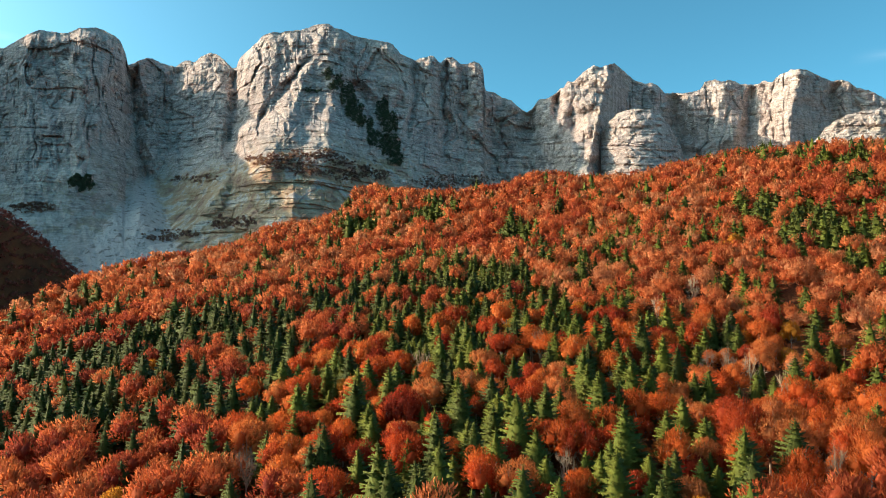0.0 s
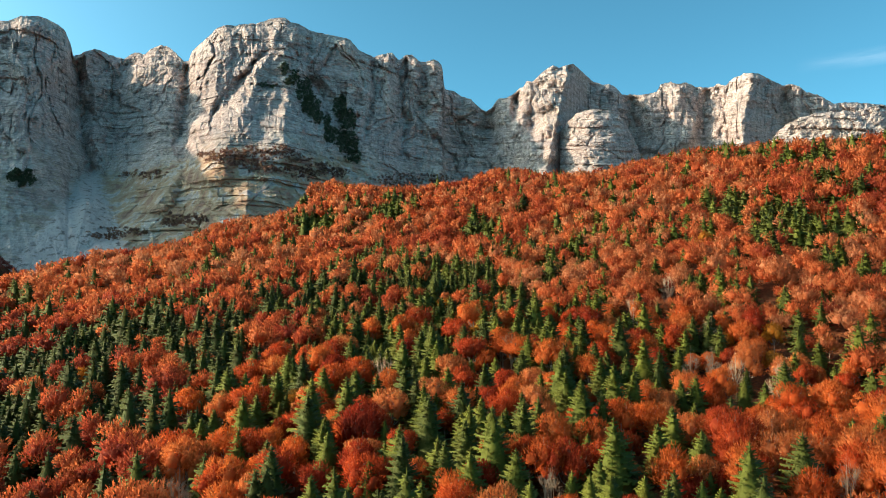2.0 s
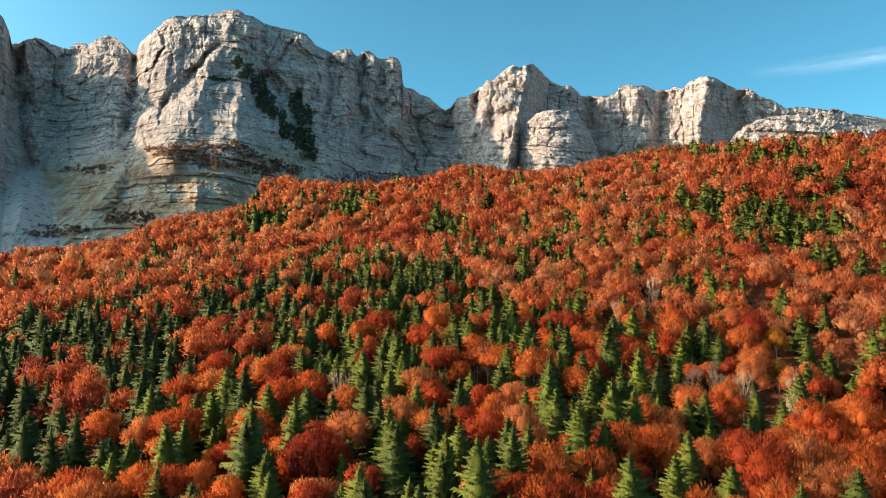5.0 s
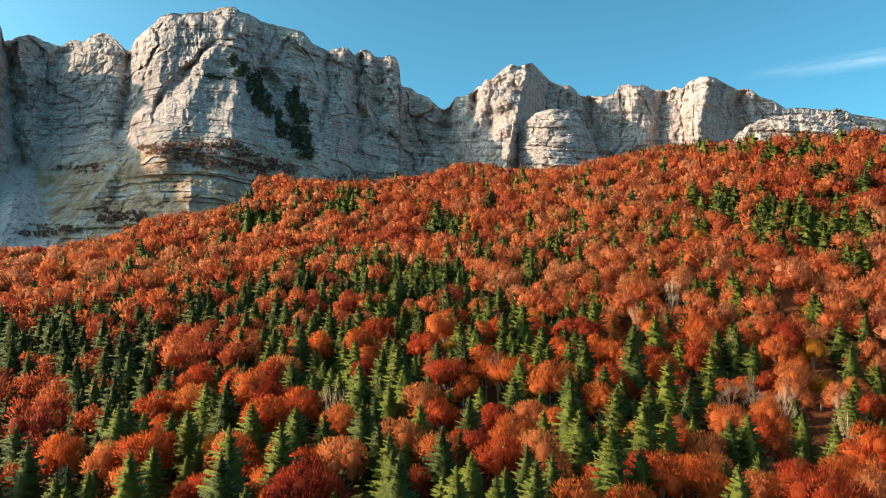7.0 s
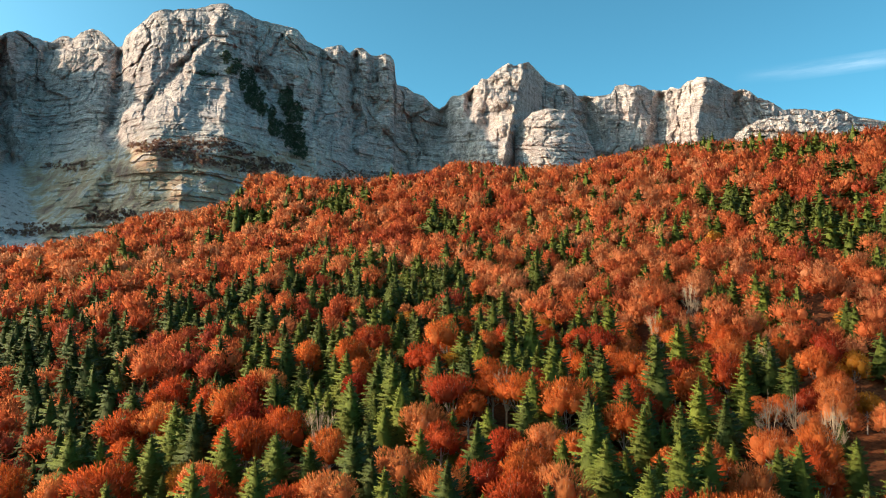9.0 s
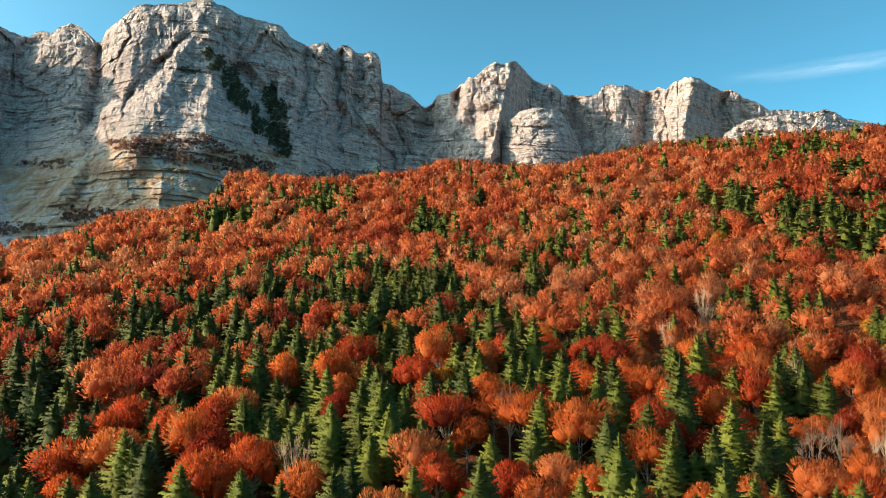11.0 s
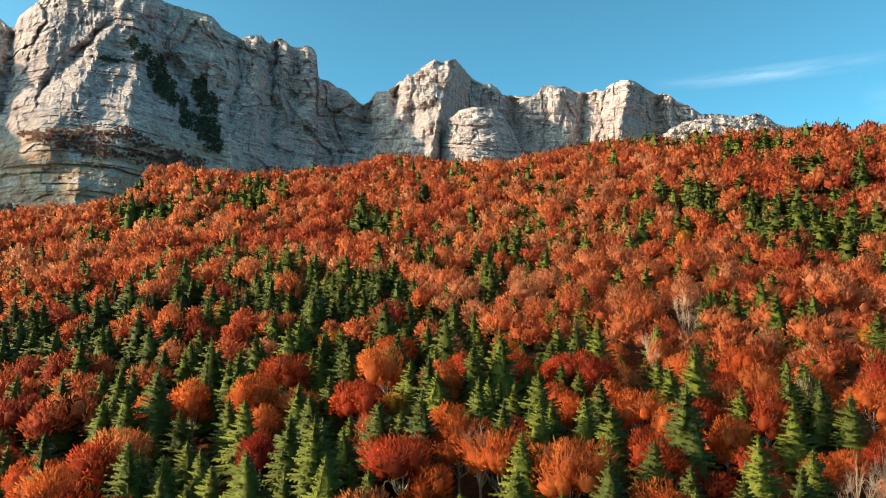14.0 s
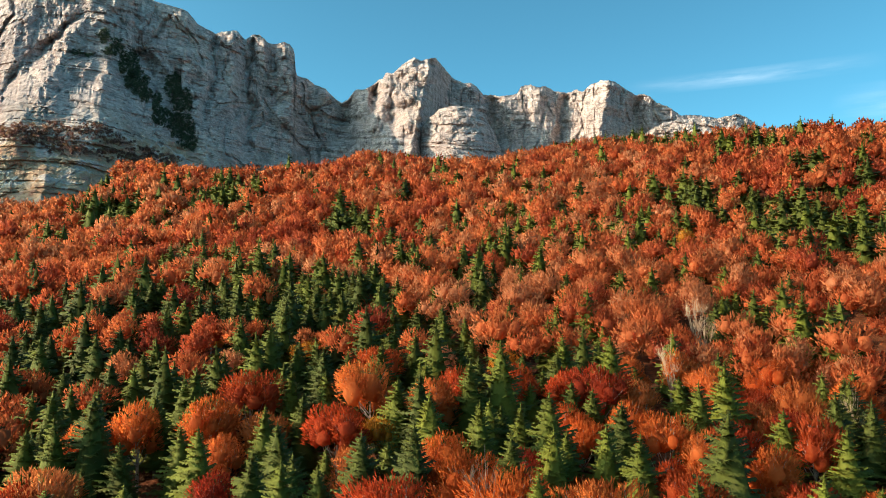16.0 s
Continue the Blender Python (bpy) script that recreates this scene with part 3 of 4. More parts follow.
def wall_surface(u, v):
    """Places on the wall: u is the bearing of each column, v runs from the foot (0) to the crest (1)."""
    w1, w0 = crest_ratio(u), np.interp(u, *zip(*WALL_FOOT))
    w1 = w1 + 0.0028 * (fbm(u * 260, u * 0, 5, 4, 0.6) - 0.5)
    w = w0 + (w1 - w0) * v
    depth = wall_depth(u, v)
    a, z = u * 1700, w * depth
    sheer = np.interp(u, *zip(*SHEER)) + 0.05 * (fbm(u * 30, u * 0, 15, 3) - 0.5)
    cliff = np.clip((v - sheer + 0.05) / 0.17, 0, 1)
    # pillars and chimneys, running down the face but wandering and broken into blocks
    slip = fbm(a / 90, z / 110, 9, 3)
    lean = a + 0.22 * z
    big = ridged(a / 210 + 1.1 * slip + z * 0.0011, z / 380, 11, 2)
    mid = ridged(a / 64 + 1.6 * slip - z * 0.003, z / 150, 21, 3)
    small = ridged(a / 21 + 2.2 * slip, z / 55, 29, 3)
    wa, wz = lean + 60 * slip + 14 * fbm(a / 30, z / 30, 35, 2), z + 40 * slip + 10 * fbm(a / 25, z / 25, 39, 2)
    push = (28 * (big - 0.6) + 32 * (mid - 0.6)) * np.interp(u, [0.08, 0.16], [1.0, 0.6]) + 15 * (small - 0.6) + 6 * (fbm(a / 12, z / 10, 33, 3) - 0.5)
    push = push + (9 * facets(wa, wz, 74, 120, 101) + 4.6 * facets(wa, wz, 30, 48, 111) + 2.4 * facets(wa, wz, 12, 15, 121)) * np.interp(u, [0.08, 0.16], [1.0, 0.55])
    push = push + 10 * (ridged(a / 34 + 1.5 * slip, z / 340, 37, 2) - 0.6) + bedding(a, z, 0) * np.interp(w, [0.22, 0.31], [1.4, 0.45]) * np.interp(u, [0.05, 0.15], [1.0, 0.8]) * np.clip(4 * fbm(a / 200, z / 150, 45, 2) - 1.4, 0.2, 1.2)
    for wide, deep, seed in ((44, 11, 141), (19, 6, 145)):          # upright cracks
        push = push - deep * np.clip(1 - 8 * np.abs(2 * soft_noise(a / wide + 2 * slip, z / (wide * 6), seed) - 1), 0, 1)
    lumps = 26 * (fbm(a / 90, z / 50, 61, 4) - 0.5) + 5 * (fbm(a / 12, z / 10, 63, 3) - 0.5)
    runnels = 9 * (ridged(a / 26 + 0.012 * z, z / 400, 67, 2) - 0.6)
    fade = np.clip((1 - v) / 0.03, 0.3, 1)
    band = np.clip((u + 0.40) / 0.06, 0, 1)          # rock bands under the ledge, none on the screes
    rough = 5 * (fbm(a / 7, z / 6, 73, 3) - 0.5) + band * 5 * facets(a + 30 * slip, z + 20 * slip, 36, 22, 131)
    # the scree cone and the grassy spurs under the ledge
    for u1, w1_, u2, w2_, half, metres in ((-0.428, 0.158, -0.455, 0.0, 0.085, 60), (-0.30, 0.165, -0.40, 0.03, 0.045, 45), (-0.215, 0.155, -0.22, 0.03, 0.06, 35), (-0.06, 0.175, -0.03, 0.12, 0.035, 30)):
        t = np.clip((w1_ - w) / (w1_ - w2_), 0, 1.2)
        lumps = lumps + metres * np.minimum(1, 3 * t) * np.clip(1 - np.abs(u - u1 - (u2 - u1) * t) / (half * (0.12 + t)), 0, 1)
    swell = np.clip((v - sheer + 0.34) / 0.36, 0, 1)          # ribs run out into the slope below
    depth = depth - stand_out(u, w) * swell**1.5 * fade - flanks(u, w) * swell**2 * (0.75 + 0.5 * fbm(a / 40, z / 40, 89, 3))
    depth = depth - (push * cliff * fade + (lumps + runnels + rough + band * bedding(a, z, 5, 2.0)) * (1 - 0.7 * cliff))
    return u * depth, depth, w * depth


def add_back(x, y, z):
    """Rows behind the crest, falling away."""
    xs, ys, zs = [x], [y], [z]
    for out, down in ((25, 14), (90, 70), (400, 430)):
        k = (y[-1:] + out) / y[-1:]
        xs.append(x[-1:] * k), ys.append(y[-1:] + out), zs.append(z[-1:] - down)
    return np.concatenate(xs), np.concatenate(ys), np.concatenate(zs)


def rock_thing(name, x, y, z, label):
    x, y, z = add_back(x, y, z)
    ob = new(name, mesh_from(name, np.stack([x, y, z], -1).reshape(-1, 3), grid_faces(*x.shape), MAT_ROCK, False))
    return tagged(ob, label, "mountain", kind="structure")


def cliff_wall(name, u, rows, label):
    v = np.linspace(0, 1, rows)
    x, y, z = wall_surface(u, np.repeat(v[:, None], len(u), 1))
    return rock_thing(name, x, y, z, label)


def rock_knoll(name, crest, depth, bulge, foot, cols, rows, seed, label):
    """A rounded buttress before the wall: crest as x and height at that distance."""
    cx, cz = np.array(crest, float).T
    x = np.linspace(cx[0], cx[-1], cols)
    top = np.interp(x, cx, cz) + 7 * (fbm(x / 14, x * 0, seed, 4, 0.6) - 0.5)
    v = np.linspace(0, 1, rows)[:, None]
    z = foot + (top - foot) * v
    s = (x - (cx[0] + cx[-1]) / 2) / (cx[-1] - cx[0]) * 2
    d = depth + bulge * (s**2) + 0.75 * (z - top) + 0.0 * v
    a = np.broadcast_to(x, z.shape)
    slip = fbm(a / 60, z / 60, seed + 1, 3)
    push = 5 * facets(a + 40 * slip, z + 25 * slip, 34, 20, seed) + 2.4 * facets(a + 40 * slip, z + 25 * slip, 14, 9, seed + 8) + 20 * (ridged(a / 60 + slip, z / 90, seed + 2, 3) - 0.6) + 10 * (fbm(a / 14, z / 12, seed + 3, 4) - 0.5) + bedding(a, z, seed, 1.7)
    d = d - push * np.clip((1 - v) / 0.04, 0.3, 1)
    k = d / depth
    return rock_thing(name, x * k, d, z * k, label)


def shade_spur(name, line, half, label):
    """Unseen ridge added to shade the left wall: crest points, how wide it stands."""
    cr = np.array(line, float)
    s = np.linspace(0, len(cr) - 1, 90)
    crest = np.stack([np.interp(s, np.arange(len(cr)), cr[:, k]) for k in range(3)], -1)
    t = np.linspace(-1, 1, 41)[:, None]
    x, y = crest[:, 0] + t * half, crest[:, 1] + 0 * t
    z = -60 + (crest[:, 2] + 60) * (1 - np.abs(t)) ** 1.15 + 36 * (fbm(x / 90, y / 90, 131, 4) - 0.5)
    ob = new(name, mesh_from(name, np.stack([x, y, z], -1).reshape(-1, 3), grid_faces(*x.shape), MAT_ROCK, False))
    return tagged(ob, label, "mountain", kind="structure")


shade_spur("unseen_shade_ridge", [(-1420, 560, 220), (-1410, 720, 380), (-1400, 890, 490), (-1390, 985, 560), (-1390, 1075, 610), (-1390, 1200, 690), (-1390, 1370, 740), (-1390, 1540, 770), (-1390, 1650, 770), (-1390, 1850, 700), (-1380, 2000, 520)], 270,
          "unseen rocky ridge added on the left to shade the wall")
u_all = axis([(-1.2, -0.74, 0.02), (-0.74, 0.78, 0.0018), (0.78, 1.01, 0.02)])
cliff_wall("mountain_wall", u_all, 300, "bare pale limestone mountain wall with ledges and gullies")
rock_knoll("mountain_buttress", [(389, 374), (411, 402), (432, 422), (475, 432), (517, 430), (539, 419), (567, 376), (587, 335), (602, 284)],
           1700, 70, 190, 110, 90, 81, "rounded banded limestone buttress before the wall")
rock_knoll("mountain_knoll", [(670, 245), (678, 259), (700, 283), (717, 297), (740, 309), (768, 314), (802, 321), (847, 321), (870, 329), (905, 336), (922, 330),
           (939, 318), (968, 306), (1020, 293), (1079, 284), (1300, 230)], 1260, 40, 120, 260, 80, 91, "sunlit pale rock knoll above the wood")

# ---- trees ----


def rod(a, b, ra, rb, sides=5):
    """Corners and faces of a tapered stick."""
    a, b = np.asarray(a, float), np.asarray(b, float)
    d = (b - a) / (np.linalg.norm(b - a) + 1e-9)
    s = np.cross(d, (0.31, 0.87, 0.21))
    s /= np.linalg.norm(s)
    t = np.cross(d, s)
    ang = np.arange(sides) * 2 * np.pi / sides
    ring = np.cos(ang)[:, None] * s + np.sin(ang)[:, None] * t
    i = np.arange(sides)
    j = (i + 1) % sides
    return np.concatenate([a + ring * ra, b + ring * rb]), np.stack([i, j, j + sides, i + sides], -1)


def joined(pieces):
    verts, faces, n = [], [], 0
    for v, f in pieces:
        verts.append(v), faces.append(f + n)
        n += len(v)
    return np.concatenate(verts), np.concatenate(faces)


def outward(verts, faces, nrm):
    """The faces, turned so that each looks the way of its corners' normals."""
    q = verts[faces]
    flat = np.cross(q[:, 2] - q[:, 0], q[:, -1] - q[:, 1]) if faces.shape[1] == 4 else np.cross(q[:, 1] - q[:, 0], q[:, 2] - q[:, 0])
    turn = (flat * nrm[faces].sum(1)).sum(1) < 0
    faces = faces.copy()
    faces[turn] = faces[turn][:, ::-1]
    return faces


def core_cone(height, radius, start, rings=3, sides=7):
    """The dense heart of a fir, a little inside the tips of its boughs."""
    q = np.linspace(0, 1, rings + 1)
    ang = np.arange(sides) * 2 * np.pi / sides
    verts = [(r_ * math.cos(b), r_ * math.sin(b), height * (start + (0.97 - start) * t)) for t, r_ in zip(q, radius * (1 - q) ** 0.9 + 0.02) for b in ang]
    g = np.arange((rings + 1) * sides).reshape(rings + 1, sides)
    nxt = np.roll(g, -1, 1)
    faces = np.concatenate([np.stack([g[:-1], nxt[:-1], nxt[1:]], -1).reshape(-1, 3), np.stack([g[:-1], nxt[1:], g[1:]], -1).reshape(-1, 3)])
    return np.array(verts), faces


def fir_crown(rng, height, radius, start, whorls, per, teeth):
    """Boughs in whorls round a dense heart. Each bough is a bent feather, its two edges cut into teeth."""
    verts = []
    lopsided = rng.uniform(0, 6.28)
    for k in range(whorls):
        turn = rng.uniform(0, 6.28)
        full = rng.uniform(0.86, 1.12)
        for b in range(per):
            t = min(0.985, max(0.0, (k + rng.uniform(-0.9, 0.9)) / whorls))
            z = height * (start + (1 - start) * t)
            ang = turn + (b + rng.uniform(-0.3, 0.3)) * 2 * np.pi / per
            reach = radius * ((1 - t) ** 0.78 + 0.02) * (0.72 + 0.28 * min(1, t / 0.14)) * (1 + 0.10 * math.cos(ang - lopsided))
            r = reach * full * rng.uniform(0.62, 1.18)
            out, side = np.array([math.cos(ang), math.sin(ang), 0]), np.array([-math.sin(ang), math.cos(ang), 0])
            fall = (-0.30 + 0.55 * t) * r * rng.uniform(0.6, 1.3)
            wide = (0.30 * r + 0.16) * rng.uniform(0.8, 1.2) * 9.0 / per
            base = np.array([0, 0, z])

            def along(q):
                return base + out * r * (0.10 + 0.90 * q) + (0, 0, fall * q + 0.10 * r * q**3)

            for i in range(teeth):
                q0, q1 = i / teeth, (i + 1) / teeth
                for way in (1, -1):
                    grow = wide * (1.15 - 0.75 * q0) * rng.uniform(0.75, 1.25)
                    verts += [along(q0), along(min(1, q1 + 0.12)), along(min(1.0, q0 + 0.75 / teeth)) + side * way * grow + out * grow * 0.35 + (0, 0, -grow * 0.30)]
    for b in range(4):
        ang = b * 1.571
        verts += [(0, 0, height * 1.03), (0.22 * math.cos(ang), 0.22 * math.sin(ang), height * 0.93), (0.22 * math.cos(ang + 1.6), 0.22 * math.sin(ang + 1.6), height * 0.93)]
    verts = np.array(verts, float)
    faces = np.arange(len(verts)).reshape(-1, 3)
    cv, cf = core_cone(height, radius * 0.60, start + 0.02, 3 if teeth > 2 else 2, 7 if teeth > 2 else 5)
    faces = np.concatenate([faces, cf + len(verts)])
    verts = np.concatenate([verts, cv])
    nrm = verts * (1, 1, 0)
    nrm /= np.linalg.norm(nrm, axis=1)[:, None] + 0.05
    nrm = nrm * 0.85 + (0, 0, 0.45) + rng.normal(size=nrm.shape) * 0.24
    return verts, outward(verts, faces, nrm), nrm / np.linalg.norm(nrm, axis=1)[:, None]


def fir_trunk(height):
    return joined([rod((0, 0, -1.5), (0, 0, height * 0.45), 0.30, 0.2, 6), rod((0, 0, height * 0.45), (0, 0, height * 0.98), 0.2, 0.03, 5)])


def beech_lobes(rng, height, radius, count):
    """Centres and radii of the rounded masses of a crown."""
    c, r = [(0, 0, height * 0.70)], [(radius * 0.62, radius * 0.62, height * 0.30)]
    for k in range(count):
        ang = k * 2.4 + rng.uniform(-0.4, 0.4)
        d, z = radius * rng.uniform(0.40, 0.66), height * rng.uniform(0.46, 0.78)
        c.append((d * math.cos(ang), d * math.sin(ang), z))
        q = radius * rng.uniform(0.32, 0.48)
        r.append((q, q, q * rng.uniform(1.0, 1.5)))
    return np.array(c), np.array(r)


ICO_T = (1 + 5**0.5) / 2
ICO_V = np.array([(-1, ICO_T, 0), (1, ICO_T, 0), (-1, -ICO_T, 0), (1, -ICO_T, 0), (0, -1, ICO_T), (0, 1, ICO_T), (0, -1, -ICO_T), (0, 1, -ICO_T), (ICO_T, 0, -1), (ICO_T, 0, 1), (-ICO_T, 0, -1), (-ICO_T, 0, 1)]) / math.hypot(1, ICO_T)
ICO_F = np.array([f for f in itertools.combinations(range(12), 3) if all(np.linalg.norm(ICO_V[a] - ICO_V[b]) < 1.2 for a, b in itertools.combinations(f, 2))])


def beech_crown(rng, height, radius, lobes, sprays, size, hearts=99, slim=0.30):
    """Dense hearts of the rounded masses, and over them many thin sprays that fan out from the fork of the trunk."""
    c, r = lobes
    area = r[:, 0] * r[:, 2]
    pick = rng.choice(len(c), sprays, p=area / area.sum())
    d = rng.normal(size=(sprays, 3))
    d /= np.linalg.norm(d, axis=1)[:, None]
    d[:, 2] = np.where(d[:, 2] < -0.35, -d[:, 2], d[:, 2])
    deep = 1.02 - 0.30 * rng.random(sprays) ** 1.6
    deep = np.where(rng.random(sprays) < 0.10, rng.uniform(1.0, 1.16, sprays), deep)
    at = c[pick] + d * r[pick] * deep[:, None]
    fork = np.array((0, 0, height * 0.30))
    fan = at - fork
    fan /= np.linalg.norm(fan, axis=1)[:, None]
    t = fan + d * 0.35 + rng.normal(size=(sprays, 3)) * 0.30
    t /= np.linalg.norm(t, axis=1)[:, None]
    s = np.cross(t, d + rng.normal(size=(sprays, 3)) * 0.5)
    s /= np.linalg.norm(s, axis=1)[:, None] + 1e-9
    k = (size * rng.uniform(0.6, 1.4, sprays))[:, None]
    verts = np.stack([at - t * k * 0.7 - s * k * slim * 0.5, at + t * k * rng.uniform(-0.2, 0.5, (sprays, 1)) + s * k * slim, at + t * k * 0.9], 1).reshape(-1, 3)
    faces = np.arange(sprays * 3).reshape(-1, 3)
    whole = (at - (0, 0, height * 0.52)) / (radius, radius, height * 0.36)
    soft = np.repeat(d * 0.75 + whole * 0.45 + rng.normal(size=(sprays, 3)) * 0.16, 3, 0)
    for i in range(min(hearts, len(c))):
        v = ICO_V * rng.uniform(0.66, 1.06, (12, 1))
        faces = np.concatenate([faces, ICO_F + len(verts)])
        verts = np.concatenate([verts, c[i] + v * r[i] * 0.62])
        soft = np.concatenate([soft, ICO_V * 0.75 + (c[i] + v * r[i] - (0, 0, height * 0.52)) / (radius, radius, height * 0.36) * 0.45])
    soft = soft / np.linalg.norm(soft, axis=1)[:, None]
    return verts, outward(verts, faces, soft), soft


def beech_trunk(rng, height, radius, lobes, twigs):
    c, r = lobes
    pieces = [rod((0, 0, -1.5), (0.1, 0, height * 0.38), 0.30, 0.2, 6), rod((0.1, 0, height * 0.38), (0, 0.1, height * 0.88), 0.2, 0.03, 4)]
    for i in range(1, len(c)):
        foot = np.array((0.05, 0, height * rng.uniform(0.25, 0.42)))
        bend = foot * 0.5 + c[i] * 0.5 + (0, 0, -height * 0.04)
        pieces += [rod(foot, bend, 0.13, 0.08, 3), rod(bend, c[i] + (0, 0, r[i][2] * 0.5), 0.08, 0.02, 3)]
    for i in range(twigs):
        k = i % len(c)
        d = rng.normal(size=3) + (0, 0, 1.1)
        d /= np.linalg.norm(d)
        a = c[k] - (0, 0, r[k][2] * 0.4)
        pieces.append(rod(a + d * r[k] * 0.15, c[k] + d * r[k] * rng.uniform(0.9, 1.12), 0.045, 0.012, 3))
    return joined(pieces)


def part(name, data, parent, label=""):
    ob = new(name, data)
    ob.parent = parent
    return tagged(ob, label)


def tree_thing(name, trunk, crown, label, group):
    root = new(name)
    root.empty_display_size = 0.5
    part("trunk", trunk, root)
    if crown is not None:
        part("crown", crown, root)
    return tagged(root, label, "tree", group)


# Where the firs stand thickest: x, y, reach across, reach ahead, share of firs.
GROVES_NEAR = [(-58, 232, 24, 32, 0.62), (-88, 252, 20, 32, 0.5), (18, 345, 24, 55, 0.8), (-45, 345, 22, 45, 0.6), (-15, 400, 25, 40, 0.5), (-5, 258, 12, 38, 0.6), (-57, 242, 11, 43, 0.5), (-23, 200, 7, 26, 0.8), (6, 201, 6, 39, 0.85), (3, 149, 9, 25, 0.8),
               (16, 134, 6, 17, 0.85), (34, 146, 6, 21, 0.8), (36, 177, 5, 20, 0.6), (18, 198, 6, 24, 0.5), (29, 247, 12, 27, 0.5), (41, 223, 7, 14, 0.6),
               (62, 195, 6, 20, 0.45), (58, 166, 5, 19, 0.45), (44, 142, 5, 17, 0.8), (94, 226, 5, 19, 0.4), (115, 189, 6, 34, 0.5), (99, 193, 5, 16, 0.5)]
GROVES_FRONT = [(-88, 262, 36, 50, 0.70), (-128, 285, 36, 50, 0.68), (-48, 262, 16, 34, 0.6), (-62, 300, 22, 40, 0.5), (-25, 141, 7, 16, 0.8), (-15, 139, 5, 16, 0.85), (-34, 141, 5, 12, 0.8), (-38, 129, 5, 8, 0.8), (52, 123, 5, 9, 0.9), (127, 226, 5, 12, 0.4)]
GROVES_MID = [(-38, 333, 16, 43, 0.45), (-60, 319, 15, 36, 0.5), (-104, 309, 14, 67, 0.75), (-76, 225, 11, 24, 0.6), (-138, 315, 8, 46, 0.5), (-174, 322, 13, 27, 0.6),
              (-117, 243, 15, 32, 0.6), (-124, 219, 12, 38, 0.85), (48, 280, 16, 34, 0.65), (65, 277, 9, 30, 0.6), (83, 242, 5, 27, 0.4), (125, 296, 7, 20, 0.7),
              (186, 343, 17, 22, 0.75), (200, 340, 14, 24, 0.85), (150, 348, 8, 24, 0.5), (179, 294, 5, 18, 0.7), (110, 342, 5, 20, 0.8), (42, 361, 6, 41, 0.5)]
GROVES_FAR = [(-102, 471, 14, 62, 0.4), (198, 400, 14, 38, 0.85), (69, 406, 10, 55, 0.5), (92, 374, 5, 34, 0.7), (-12, 600, 15, 39, 0.75), (-73, 604, 15, 30, 0.75),
              (-31, 458, 9, 40, 0.4), (55, 496, 10, 29, 0.75), (90, 537, 7, 18, 0.5), (154, 451, 14, 56, 0.35), (153, 391, 11, 32, 0.4), (124, 442, 9, 48, 0.3),
              (296, 612, 17, 54, 0.85), (301, 502, 24, 34, 0.85), (236, 394, 19, 26, 0.3), (-186, 393, 8, 28, 0.5), (-118, 440, 11, 58, 0.4), (-223, 433, 21, 12, 0.3)]
GROVES = np.array(GROVES_NEAR + GROVES_FRONT + GROVES_MID + GROVES_FAR, float)
# Single firs in the belt ahead, x and y.
FIRS_FRONT = [(-26, 268), (-26, 271), (-17, 250), (-22, 266), (-13, 264), (-8, 246), (-10, 278), (-6, 283), (-2, 257), (-1, 288), (-6, 240), (5, 245), (10, 247),
              (-1, 233), (4, 237), (13, 245), (8, 236), (13, 236), (19, 248), (28, 267), (23, 250), (31, 258), (25, 243), (41, 259), (38, 242), (53, 271), (42, 236),
              (53, 244), (56, 240), (52, 234), (93, 272), (74, 252), (82, 256), (84, 245), (95, 246), (89, 238), (70, 223), (59, 223), (82, 226), (62, 279),
              (65, 283), (71, 286), (76, 289), (70, 273), (58, 277)]
FIRS_BEHIND = [(67, 317), (63, 324), (47, 270), (46, 290), (47, 282), (51, 322), (41, 291), (35, 276), (29, 304), (24, 317), (18, 282), (12, 282), (9, 300), (3, 321),
               (6, 297), (11, 290), (13, 270), (-43, 321), (-37, 318), (-29, 302), (-30, 325), (-26, 315), (-21, 304), (-16, 297), (-16, 309), (-10, 291), (-25, 290),
               (-26, 282), (-20, 286), (-37, 298), (-30, 286), (89, 281), (134, 283), (108, 262), (37, 252), (45, 256), (59, 267), (61, 263), (31, 264), (24, 296),
               (35, 303), (41, 269), (18, 297), (0, 303), (-4, 282), (-54, 362)]
# Single firs on the slope before the belt, and on the lowest slope.
FIRS_LOW = [(-98, 289), (-76, 273), (-63, 267), (-58, 270), (-89, 291), (-55, 227), (-52, 232), (-58, 240), (-40, 220), (-36, 217), (-32, 239), (-29, 245),
            (-38, 260), (-26, 276), (-17, 267), (-14, 213), (-8, 227), (-9, 298), (-5, 265), (0, 278), (7, 264), (9, 229), (11, 209), (4, 194), (15, 231),
            (2, 216), (44, 262), (48, 252)]
FIRS_MIDWAY = [(59, 250), (37, 231), (26, 224), (21, 209), (19, 225), (46, 222), (80, 266), (67, 236), (55, 216), (59, 216), (63, 217), (52, 203), (73, 218),
               (41, 199), (55, 192), (75, 198), (69, 185), (105, 254), (99, 243), (100, 237), (123, 255), (132, 247), (92, 206), (79, 187), (93, 197), (17, 183),
               (23, 184), (27, 185)]
FIRS_NEAREST = [(-42, 168), (-44, 146), (-30, 171), (-17, 168), (-18, 149), (-15, 218), (-5, 167), (-2, 165), (4, 183), (2, 148), (12, 170), (17, 163), (20, 152),
                (36, 207), (40, 180), (45, 180), (53, 167), (47, 143), (71, 198), (63, 166), (62, 145), (75, 150), (135, 221), (15, 133), (21, 128), (103, 251),
                (-40, 193), (-150, 244), (-152, 277), (-125, 266), (-106, 252), (-141, 242), (41, 205), (104, 207)]
